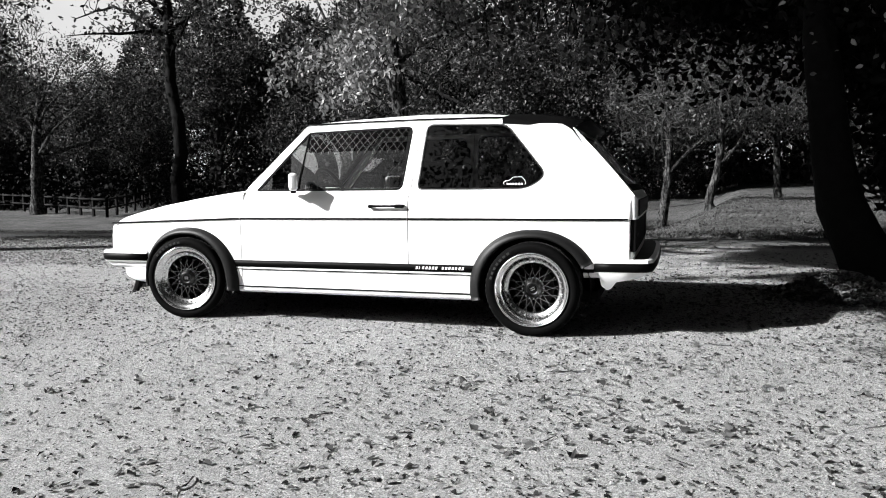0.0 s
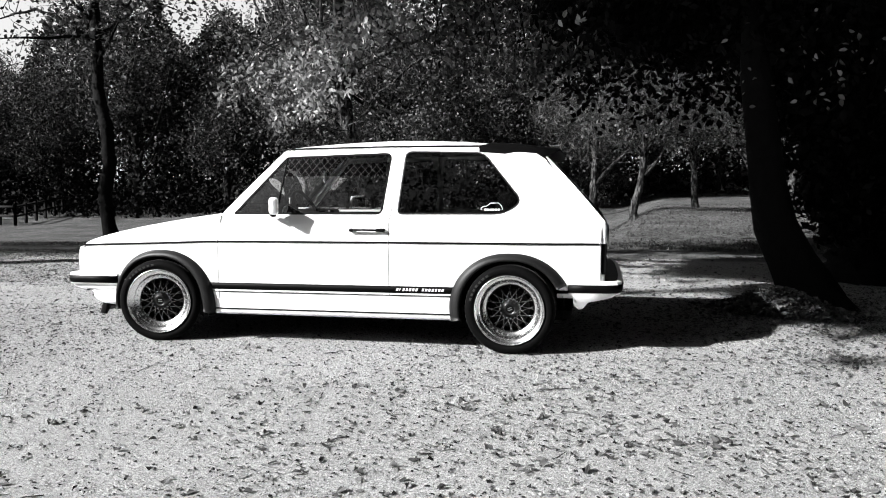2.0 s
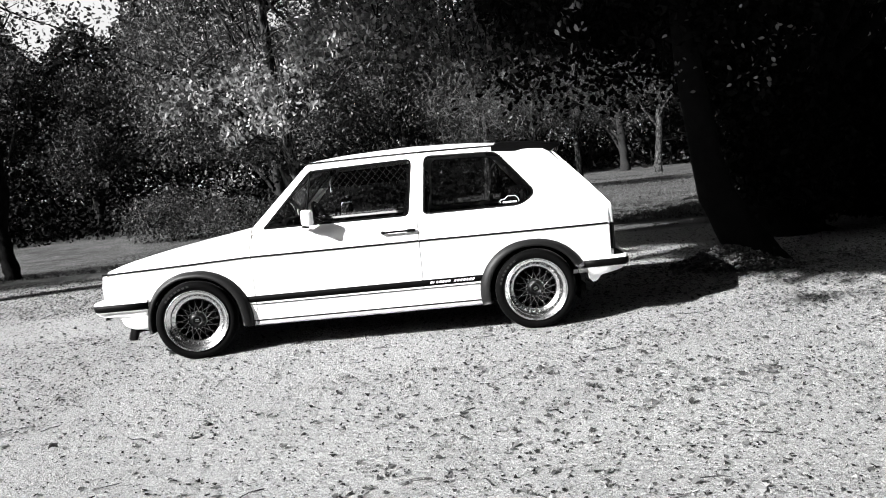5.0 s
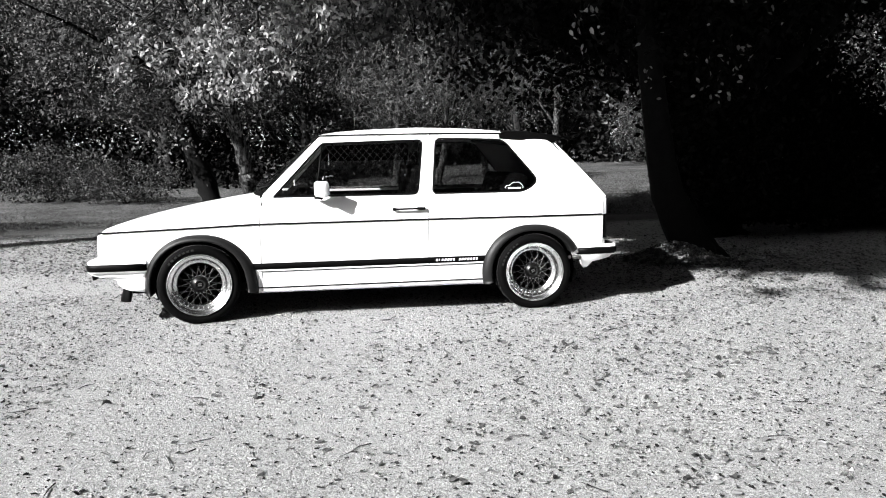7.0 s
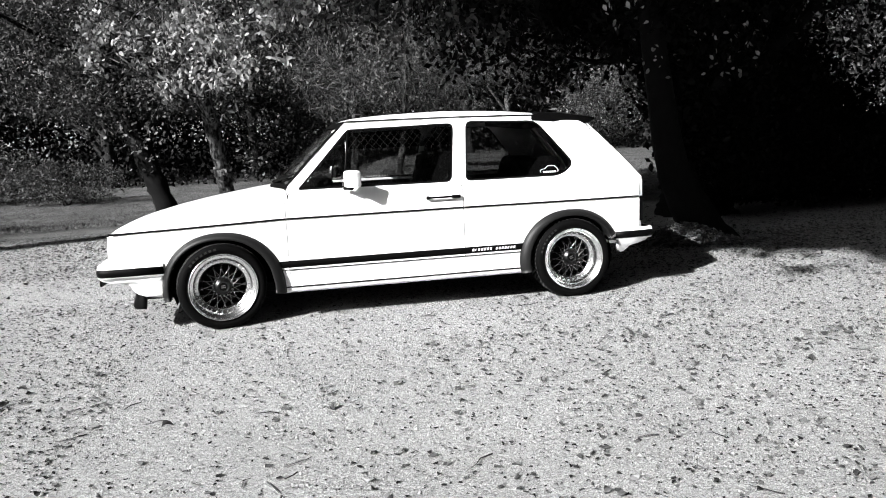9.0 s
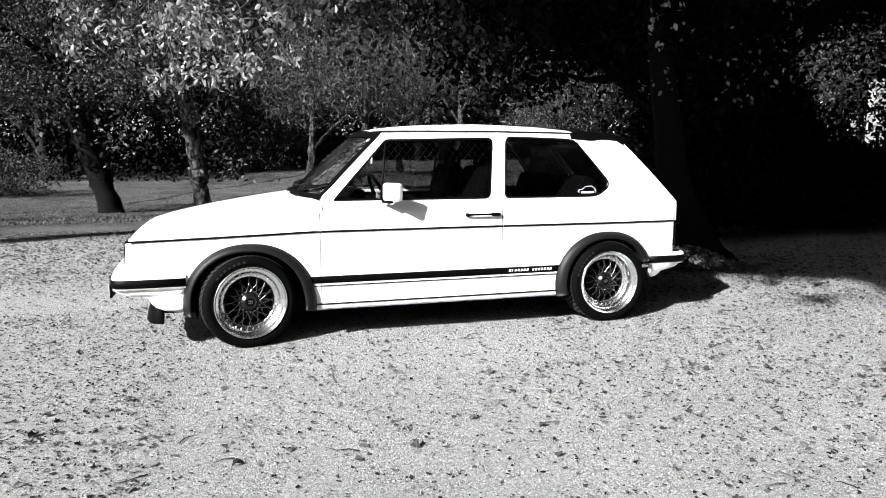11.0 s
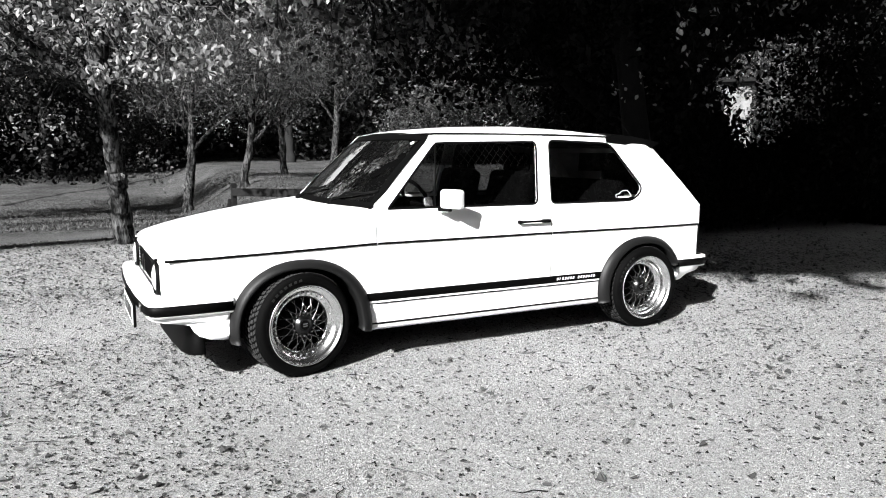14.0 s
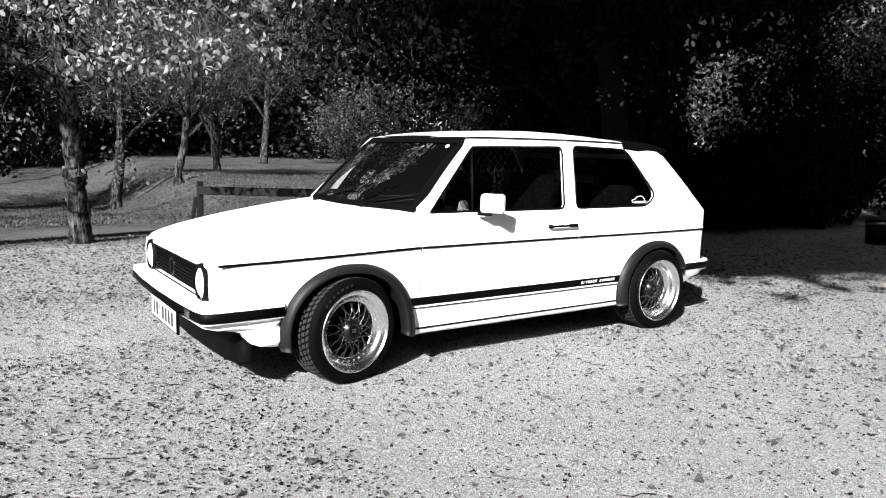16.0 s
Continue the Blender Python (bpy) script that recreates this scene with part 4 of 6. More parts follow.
# wheels: a master with all its parts, then three copies
def make_wheel(dish=0.0):
    # tread faces are ribbed by shallow steps; outer face towards -y
    prof = [(0.214, 0.02), (0.222, 0.004), (0.236, -0.004), (0.255, -0.005), (0.268, 0.003), (0.2745, 0.014), (0.2775, 0.024)]
    y = 0.024
    for k in range(5):
        prof += [(0.278, y), (0.278, y + 0.027), (0.271, y + 0.0285), (0.271, y + 0.0335), (0.278, y + 0.035)]
        y += 0.035
    prof += [(0.274, y + 0.006), (0.262, y + 0.015), (0.24, y + 0.018), (0.214, y + 0.008)]
    w = tyre = link_mesh("wheel", *lathe(prof, 72), TYRE, None, "alloy wheel with crossed spokes and black low-profile tyre")
    # tread blocks, set askew row by row
    gv = []
    for k in range(54):
        for j in range(5):
            yy, skew = 0.0265 + 0.035 * j, (0.055, 0.03, 0.0, -0.03, -0.055)[j]
            q = []
            for r in (0.2775, 0.2812):
                shrink = 0.0 if r < 0.279 else 0.006
                for yv, off in ((yy, -skew / 2), (yy + 0.0235, skew / 2)):
                    for dd in (-0.040 + shrink, 0.040 - shrink):
                        aa = math.tau * k / 54 + off + dd + (0.058 if j % 2 else 0)
                        q.append((r * math.cos(aa), yv, r * math.sin(aa)))
            gv.append((q, [(4, 5, 7, 6), (0, 1, 5, 4), (2, 6, 7, 3), (0, 4, 6, 2), (1, 3, 7, 5)]))
    link_mesh("tread", *join(*gv), TREAD, tyre, smooth=False)
    lv = []
    for start, n in ((96, 7),):
        for k in range(n):
            a0 = radians(start + k * 7.0)
            q = [(r * math.cos(a), -0.0065, r * math.sin(a)) for r, a in ((0.242, a0), (0.256, a0), (0.256, a0 + 0.07), (0.242, a0 + 0.07))]
            lv.append((q, [(0, 1, 2, 3)]))
    link_mesh("sidewall_mark", *join(*lv), LETTER, tyre, "pale sidewall lettering as bars")
    rim = link_mesh("rim", *lathe([(0.214, 0.03), (0.2175, 0.004), (0.219, -0.004), (0.2155, -0.008), (0.211, -0.004), (0.2085, 0.006), (0.199, 0.010), (0.188, 0.016), (0.180, 0.026 + dish * 0.6), (0.173, 0.038 + dish), (0.158, 0.042 + dish), (0.150, 0.047 + dish), (0.147, 0.055 + dish), (0.150, 0.16)], 64), ALLOY, w, "polished stepped alloy rim")
    link_mesh("barrel", *lathe([(0.149, 0.057 + dish), (0.152, 0.158), (0.0, 0.158)], 40), DARK, w)
    link_mesh("brake_disc", *lathe([(0.05, 0.10), (0.12, 0.10), (0.12, 0.115)], 32), DARK, w)
    # rim bolts, one mesh shared
    bv, bf = tube([(0.165, 0.043 + dish, 0), (0.165, 0.033 + dish, 0)], [0.0048, 0.004], 6)
    bolt = bpy.data.meshes.new("rim_bolt")
    bolt.from_pydata([tuple(v) for v in bv], [], bf)
    bolt.materials.append(STEEL)
    for k in range(30):
        ob = new("rim_bolt", bolt)
        ob.parent = w
        ob.matrix_basis = pose(0, 0, 0, 0, 12 * k, 0)
    hub = link_mesh("hub", *lathe([(r, y + dish) for r, y in ((0.0, 0.020), (0.030, 0.020), (0.033, 0.016), (0.037, 0.016), (0.040, 0.024), (0.052, 0.030), (0.056, 0.040), (0.06, 0.075))], 40), HUBCAP, w, "dark hub with a plain cap")
    link_mesh("cap", *lathe([(0.0, 0.0185 + dish), (0.026, 0.0185 + dish)], 24), DARK, w)
    for dz in (-0.006, 0.006):
        part("cap_mark", box_bm((0.026, 0.002, 0.006), (0, 0.0175 + dish, dz)), STEEL, w)
    sv, sf = tube([(0.056, 0.036 + dish, 0), (0.11, 0.030 + dish, 0), (0.154, 0.046 + dish, 0)], [0.0034, 0.0026, 0.0034], 6)
    me = bpy.data.meshes.new("spoke")
    me.from_pydata([tuple(v) for v in sv], [], sf)
    me.materials.append(SPOKE)
    for k in range(16):
        for tilt in (-1, 1):
            ob = new("spoke", me)
            ob.parent = w
            # spokes run askew and cross each other in pairs
            ob.matrix_basis = pose(0, 0, 0, 0, 360 / 16 * k, 0) @ pose(0, 0.002 * tilt, 0) @ Matrix.Translation((0.055, 0, 0)) @ pose(0, 0, 0, 0, 40 * tilt, 0) @ Matrix.Translation((-0.055, 0, 0))
    # bright nuts in a ring round the hub
    nv, nf = tube([(0.064, 0.036 + dish, 0), (0.064, 0.028 + dish, 0)], [0.0045, 0.0038], 6)
    nut = bpy.data.meshes.new("hub_nut")
    nut.from_pydata([tuple(v) for v in nv], [], nf)
    nut.materials.append(STEEL)
    for k in range(16):
        ob = new("hub_nut", nut)
        ob.parent = w
        ob.matrix_basis = pose(0, 0, 0, 0, 22.5 * k, 0)
    return w


master = make_wheel()
master.parent = car
STEER = 11.0                                            # front wheels turned a little
master.matrix_basis = pose(0, -0.842, HUB, 0, 0, STEER)
copy_thing(master, pose(0.0, 0.842, HUB, 0, 0, 180 + STEER) @ pose(0, 0, 0, 0, -25, 0))
deep = make_wheel(0.032)                                # the rear rims are dished deeper
deep.parent = car
deep.matrix_basis = pose(2.4, -0.842, HUB) @ pose(0, 0, 0, 0, -25, 0)
copy_thing(deep, pose(2.4, 0.842, HUB, 0, 0, 180) @ pose(0, 0, 0, 0, -25, 0))


# ---------------------------------------------------------------- trees
def bough(start, way, length, r, rng, bend=0.25, steps=6, lift=0.0):
    """A crooked limb: its path and radii."""
    p, d, path, radii = Vector(start), Vector(way).normalized(), [Vector(start)], [r]
    for k in range(steps):
        d = (d + Vector((rng.normal() * bend, rng.normal() * bend, rng.normal() * bend * 0.6 + lift))).normalized()
        p = p + d * length / steps
        path.append(p.copy())
        radii.append(r * (1 - 0.85 * (k + 1) / steps))
    return path, radii


def tree(name, base, trunk, radii, label, seed, limbs, crown, leaf, leaf_mat, bark, group="", twigs=0, clumps=None, clump_leaves=100, clump_size=0.35, droop=0.3, sides=12, limb_from=0.35, keep=None, full=False, branches=(), fine=None, lean=False):
    """trunk: its line from the foot, relative; limbs: how many; crown: (centre, half sizes) relative to the foot; clumps: how many bunches of leaves."""
    rng = np.random.default_rng(seed)
    foot = Vector((base[0], base[1], ground_height(*base)))
    ob = thing(name, foot, label, "tree", group)
    path, rad = [Vector(p) for p in trunk], list(radii)
    fine_p, fine_r = [], []
    for i in range(len(path) - 1):
        for t in np.linspace(0, 1, 7)[:-1]:
            q = path[i].lerp(path[i + 1], t)
            fine_p.append(q + Vector((rng.normal() * 0.006, rng.normal() * 0.006, 0)))
            fine_r.append((rad[i] + (rad[i + 1] - rad[i]) * t) * (1 + rng.normal() * 0.04))
    fine_p.append(path[-1]), fine_r.append(rad[-1])
    link_mesh("trunk", *tube(fine_p, fine_r, sides, 0.16, seed), bark, ob)
    c, h = Vector(crown[0]), Vector(crown[1])
    ends = []
    for k in range(limbs):
        t = limb_from + (0.95 - limb_from) * rng.random()
        i = min(int(t * len(fine_p)), len(fine_p) - 2)
        goal = c + Vector((rng.uniform(-1, 1) * h.x, rng.uniform(-1, 1) * h.y, rng.uniform(-0.8, 0.8) * h.z))
        d = goal - fine_p[i]
        lp, lr = bough(fine_p[i], d, d.length, fine_r[i] * 0.5, rng, 0.16)
        pieces = [tube(lp, lr, 6)]
        for j in range(twigs):
            m = int(rng.integers(2, len(lp)))
            tp, tr = bough(lp[m], (rng.normal(), rng.normal(), rng.normal() * 0.6), 0.5 + rng.random() * 0.9, max(0.006, lr[m] * 0.5), rng, 0.3, 4)
            pieces.append(tube(tp, tr, 4))
            ends.append(tp[-1])
        ends.append(lp[-1]), ends.append(lp[-2])
        link_mesh("limb", *join(*pieces), bark, ob)
    for line, r in branches:
        q = [Vector(p) for p in line]
        path_b = [q[i].lerp(q[i + 1], t) + Vector((rng.normal(), rng.normal(), rng.normal())) * 0.03 for i in range(len(q) - 1) for t in (0, 0.33, 0.66)] + [q[-1]]
        pieces = [tube(path_b, np.linspace(r, 0.012, len(path_b)), 7)]
        for j in range(9):
            m = int(rng.integers(2, len(path_b)))
            tp, tr = bough(path_b[m], (rng.normal(), rng.normal() * 0.5, rng.normal() * 0.6 + 0.3), 0.4 + rng.random() * 0.9, 0.014, rng, 0.3, 4)
            pieces.append(tube(tp, tr, 4))
            ends.append(tp[-1])
        link_mesh("limb", *join(*pieces), bark, ob)
    if fine:                                            # thin hanging twig ends
        count, size, mat_f = fine
        v = rng.normal(size=(count, 3))
        v = v / np.linalg.norm(v, axis=1)[:, None] * rng.random((count, 1)) ** 0.4 * np.array(h) * 1.05 + np.array(c)
        tagged(leaf_cloud("twig_mass", v[v[:, 2] > 0.7], size, mat_f, ob, seed=seed + 7, droop=0.7, stretch=6.0, slim=0.22), "thin hanging twigs", kind="stuff")
    if clumps:
        cent = []
        for k in range(clumps):
            if ends and rng.random() < 0.35:
                cent.append(np.array(ends[int(rng.integers(len(ends)))]))
            else:
                v = rng.normal(size=3)
                v = v / np.linalg.norm(v) * rng.random() ** 0.45
                cent.append(np.array(c) + v * np.array(h))
        cent = np.array(cent)
        sizes = clump_size * (0.5 + rng.random(len(cent)))
        pts = np.repeat(cent, clump_leaves, 0) + rng.normal(size=(len(cent) * clump_leaves, 3)) * np.repeat(sizes, clump_leaves)[:, None] * np.array([1, 1, 0.7])
        low = np.array([ground_height(float(p[0] + foot.x), float(p[1] + foot.y)) - foot.z for p in pts[:: max(1, len(pts) // 200)]]).max() if len(pts) else 0
        pts = pts[pts[:, 2] > low + 0.05]
        if keep:
            pts = pts[keep(pts + np.array(foot))]
        leaf_cloud("crown", pts, leaf, leaf_mat, ob, seed=seed, droop=droop, full=full, lean=lean)
    return ob


def off_gap(p):
    """True but along two lanes under the great canopy, through which the sunlit growth behind it shows."""
    ok = np.ones(len(p), bool)
    for (x0, y0), (x1, y1), w0, w1, lo, hi in (((6.7, 1.85), (24.6, 16.8), 0.62, 0.40, 1.25, 2.7), ((6.9, 1.3), (15.2, 6.7), 0.10, 0.25, 1.5, 2.2)):
        d = np.array([x1 - x0, y1 - y0])
        s = ((p[:, 0] - x0) * d[0] + (p[:, 1] - y0) * d[1]) / (d @ d)
        side = np.abs((p[:, 0] - x0) * d[1] - (p[:, 1] - y0) * d[0]) / np.sqrt(d @ d)
        ok &= ~((s > -0.3) & (s < 0.97) & (side < w0 + (w1 - w0) * s) & (p[:, 2] > lo) & (p[:, 2] < hi + 2.5 * np.maximum(s, 0)))
    return ok | (np.random.default_rng(len(p)).random(len(p)) < 0.5)


def off_trunk(p):
    """Thins the leaves before the trunk, on its side towards the lot."""
    near = np.maximum(0.0, 4.9 - p[:, 1])
    wave = 0.19 + 0.08 * np.sin(p[:, 2] * 9)
    clear = (p[:, 0] > -0.65 + near * 0.40 + wave) | (p[:, 0] < -0.65 - near * 0.08 - wave)
    return (p[:, 1] > 4.9) | clear | (np.random.default_rng(len(p)).random(len(p)) < 0.18)


# the tree behind the hood, its bright leaves reaching over the car
first = tree("tree", (-0.43, 5.68), [(0, 0, -0.15), (-0.01, -0.05, 0.25), (-0.04, -0.19, 0.70), (-0.055, -0.25, 0.86), (-0.075, -0.31, 1.0), (-0.12, -0.52, 1.4), (-0.19, -0.84, 2.0), (-0.22, -0.98, 2.7), (-0.28, -0.98, 4.2), (-0.4, -0.8, 6.0)],
     [0.140, 0.120, 0.108, 0.132, 0.100, 0.104, 0.098, 0.088, 0.055, 0.03], "slender park tree with knotted trunk and pale autumn leaves", 3, 9, ((-0.5, 0.5, 4.7), (3.0, 2.1, 1.8)), 0.054, LEAF, BARK_ROUGH,
     twigs=7, clumps=125, clump_leaves=120, clump_size=0.20, limb_from=0.62, full=True, droop=0.5, keep=off_trunk,
     branches=(([(-0.195, -0.87, 2.10), (-0.36, -0.98, 2.7), (-0.46, -1.05, 3.4), (-0.55, -1.05, 4.4)], 0.065), ([(-0.18, -0.80, 1.95), (0.25, -1.0, 2.3), (0.75, -1.3, 2.6)], 0.022),
               ([(-0.15, -0.68, 1.7), (-0.6, -0.9, 2.0), (-1.2, -1.1, 2.5)], 0.02)))
# its low hanging sprays; the sun on them is put into a paler leaf colour
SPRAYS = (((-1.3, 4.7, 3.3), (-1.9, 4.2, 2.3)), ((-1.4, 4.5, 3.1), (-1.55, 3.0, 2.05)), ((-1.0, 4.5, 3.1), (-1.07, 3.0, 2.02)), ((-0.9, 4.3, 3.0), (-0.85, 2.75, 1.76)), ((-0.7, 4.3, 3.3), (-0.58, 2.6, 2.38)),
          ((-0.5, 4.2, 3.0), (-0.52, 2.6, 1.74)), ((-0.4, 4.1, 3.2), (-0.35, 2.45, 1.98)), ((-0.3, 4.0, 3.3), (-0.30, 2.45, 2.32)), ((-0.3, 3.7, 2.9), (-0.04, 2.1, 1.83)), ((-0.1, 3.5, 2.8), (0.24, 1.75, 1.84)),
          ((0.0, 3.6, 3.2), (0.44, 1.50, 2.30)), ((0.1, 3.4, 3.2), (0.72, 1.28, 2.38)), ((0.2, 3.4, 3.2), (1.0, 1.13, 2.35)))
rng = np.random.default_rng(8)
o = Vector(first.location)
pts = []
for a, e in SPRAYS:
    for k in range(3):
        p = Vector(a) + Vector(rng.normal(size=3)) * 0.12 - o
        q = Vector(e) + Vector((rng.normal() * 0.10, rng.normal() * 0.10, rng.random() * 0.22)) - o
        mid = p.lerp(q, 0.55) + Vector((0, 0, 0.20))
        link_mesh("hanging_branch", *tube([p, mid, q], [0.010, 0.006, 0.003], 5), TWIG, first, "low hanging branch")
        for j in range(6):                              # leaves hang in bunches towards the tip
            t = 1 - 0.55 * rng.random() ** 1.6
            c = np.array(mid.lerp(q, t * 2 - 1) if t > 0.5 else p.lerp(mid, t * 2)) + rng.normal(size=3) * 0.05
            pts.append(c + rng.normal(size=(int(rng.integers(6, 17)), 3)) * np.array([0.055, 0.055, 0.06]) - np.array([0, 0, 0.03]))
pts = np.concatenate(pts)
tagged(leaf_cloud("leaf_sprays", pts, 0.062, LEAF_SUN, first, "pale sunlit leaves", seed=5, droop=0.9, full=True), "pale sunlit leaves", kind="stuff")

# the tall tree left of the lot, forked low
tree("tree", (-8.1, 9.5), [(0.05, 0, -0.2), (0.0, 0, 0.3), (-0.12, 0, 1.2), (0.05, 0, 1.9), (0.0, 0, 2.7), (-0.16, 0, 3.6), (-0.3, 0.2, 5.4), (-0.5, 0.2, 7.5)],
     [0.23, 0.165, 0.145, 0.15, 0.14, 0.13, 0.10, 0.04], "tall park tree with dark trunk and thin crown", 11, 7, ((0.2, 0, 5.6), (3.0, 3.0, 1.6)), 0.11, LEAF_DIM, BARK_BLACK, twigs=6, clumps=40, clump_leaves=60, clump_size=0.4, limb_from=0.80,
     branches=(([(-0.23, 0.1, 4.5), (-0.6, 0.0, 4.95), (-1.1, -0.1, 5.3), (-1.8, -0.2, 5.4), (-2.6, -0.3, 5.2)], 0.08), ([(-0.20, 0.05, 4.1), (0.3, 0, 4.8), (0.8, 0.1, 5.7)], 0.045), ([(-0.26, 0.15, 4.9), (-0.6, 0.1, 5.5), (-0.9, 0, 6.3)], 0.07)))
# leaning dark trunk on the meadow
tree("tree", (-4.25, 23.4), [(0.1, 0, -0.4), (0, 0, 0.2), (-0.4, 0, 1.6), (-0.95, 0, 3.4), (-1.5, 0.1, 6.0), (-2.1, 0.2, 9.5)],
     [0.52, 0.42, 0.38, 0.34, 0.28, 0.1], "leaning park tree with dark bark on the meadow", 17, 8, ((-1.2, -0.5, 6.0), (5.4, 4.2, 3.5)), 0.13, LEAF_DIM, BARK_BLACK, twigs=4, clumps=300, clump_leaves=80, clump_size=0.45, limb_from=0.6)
# slim trees further over the meadow
for x, y, r, sd, lean in ((2.75, 21.8, 0.165, 21, 0.12), (4.25, 19.7, 0.13, 22, 0.22), (6.8, 24.0, 0.135, 23, -0.05), (13.5, 37.0, 0.22, 27, 0.1)):
    k = r / 0.108
    tree("tree", (x, y), [(0, 0, -0.3), (0, 0, 0.25 * k), (lean * k, 0, 1.2 * k), (lean * 1.3 * k, 0, 2.2 * k), (lean * 2 * k, 0, 4.2 * k)], [r * 1.4, r, r * 0.9, r * 0.75, r * 0.2],
         "slim park tree on the meadow with thin leafy crown", sd, 8, ((lean * k, 0, 3.2 * k), (1.5 * k, 1.5 * k, 1.3 * k)), 0.10 * k ** 0.5, LEAF_DIM, BARK, "trees on the meadow", twigs=8, clumps=34, clump_leaves=55, clump_size=0.22 * k, droop=0.5, limb_from=0.5, fine=(3300, 0.11 * k ** 0.5, TWIG))
# unseen copies beside the meadow, added to cast shadow bands over it
slim = bpy.data.objects["tree.003"]
for k, (x, y) in enumerate(((-14.2, 8.2), (-17.5, 10.5), (-15.5, 5.0), (-13.5, 2.6), (-20.5, 14.0))):
    copy_thing(slim, pose(x, y, ground_height(x, y), 0, 0, 70 * k))
# bare pale tree far to the side of the fence
tree("tree", (-41.75, 36.2), [(0, 0, -0.3), (0, 0, 1), (0.1, 0, 2.8), (0.3, 0, 5.5), (0.6, 0, 7.5), (0.9, 0, 9.5)], [0.6, 0.42, 0.38, 0.30, 0.22, 0.10], "nearly bare park tree with spreading limbs beside the fence", 31, 26, ((0.2, 0, 9.5), (6.0, 4, 5.2)), 0.2, LEAF_DIM, BARK, twigs=14, clumps=40, clump_leaves=40, clump_size=0.7, limb_from=0.45)

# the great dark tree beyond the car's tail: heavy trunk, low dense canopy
# bark and leaves near black, with the canopy's shade in their colour
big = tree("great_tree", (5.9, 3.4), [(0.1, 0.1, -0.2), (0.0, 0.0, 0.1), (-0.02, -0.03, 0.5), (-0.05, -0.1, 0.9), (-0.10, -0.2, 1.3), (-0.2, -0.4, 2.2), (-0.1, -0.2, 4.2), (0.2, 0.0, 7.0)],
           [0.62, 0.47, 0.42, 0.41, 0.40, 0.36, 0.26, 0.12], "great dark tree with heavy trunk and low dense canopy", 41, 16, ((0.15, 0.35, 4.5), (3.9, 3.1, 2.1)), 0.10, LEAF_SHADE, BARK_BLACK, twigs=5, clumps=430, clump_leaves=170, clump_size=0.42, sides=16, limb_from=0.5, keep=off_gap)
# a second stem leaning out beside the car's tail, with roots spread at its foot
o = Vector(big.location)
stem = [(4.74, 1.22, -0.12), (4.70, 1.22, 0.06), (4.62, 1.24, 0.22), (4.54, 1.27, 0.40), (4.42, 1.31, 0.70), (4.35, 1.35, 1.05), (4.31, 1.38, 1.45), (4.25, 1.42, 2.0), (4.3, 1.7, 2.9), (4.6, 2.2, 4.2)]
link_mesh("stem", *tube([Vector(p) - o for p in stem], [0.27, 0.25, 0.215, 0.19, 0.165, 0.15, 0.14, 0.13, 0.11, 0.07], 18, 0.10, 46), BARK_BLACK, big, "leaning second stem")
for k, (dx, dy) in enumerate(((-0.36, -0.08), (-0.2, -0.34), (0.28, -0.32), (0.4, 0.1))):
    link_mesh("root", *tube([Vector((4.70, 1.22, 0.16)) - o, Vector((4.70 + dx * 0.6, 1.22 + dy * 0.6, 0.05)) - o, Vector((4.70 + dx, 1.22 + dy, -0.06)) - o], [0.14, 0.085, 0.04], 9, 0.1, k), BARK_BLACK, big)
# its drooping lower boughs
rng = np.random.default_rng(43)
low_p = []
for cx, cy, cz, hx, hy, hz, m in ((5.5, 2.2, 1.35, 0.55, 0.45, 1.05, 230), (3.7, 2.6, 3.15, 1.5, 1.3, 0.6, 260), (10.6, 4.4, 4.4, 2.2, 1.5, 1.2, 200), (4.95, 1.75, 2.3, 0.82, 0.5, 0.8, 200), (6.4, 3.2, 0.6, 0.8, 0.5, 0.5, 110), (6.8, 3.3, 1.3, 1.1, 0.6, 1.2, 150), (4.6, 2.4, 2.95, 2.2, 1.3, 0.55, 260),
                                 (7.2, 3.6, 0.8, 1.4, 0.8, 0.75, 120), (9.6, 2.6, 1.6, 1.3, 0.9, 1.5, 150), (9.0, 5.2, 1.3, 1.2, 1.0, 1.3, 150), (7.8, 2.2, 3.7, 2.0, 1.2, 0.8, 150), (12.2, 3.4, 2.0, 1.4, 1.0, 1.9, 130), (8.6, 3.0, 0.55, 1.6, 0.8, 0.55, 90)):
    v = rng.normal(size=(m, 3))
    v = v / np.linalg.norm(v, axis=1)[:, None] * rng.random((m, 1)) ** 0.4 * np.array([hx, hy, hz]) + np.array([cx, cy, cz])
    low_p.append(np.repeat(v, 64, 0) + rng.normal(size=(m * 64, 3)) * np.array([0.13, 0.13, 0.16]))
low_p = np.concatenate(low_p)
low_p = low_p[(low_p[:, 2] > np.where(low_p[:, 1] < 2.6, 0.42, 0.16) + 0.10 * np.sin(low_p[:, 0] * 5)) & off_gap(low_p) & (low_p[:, 0] > 2.3)]
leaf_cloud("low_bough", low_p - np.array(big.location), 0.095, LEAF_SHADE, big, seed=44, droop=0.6)
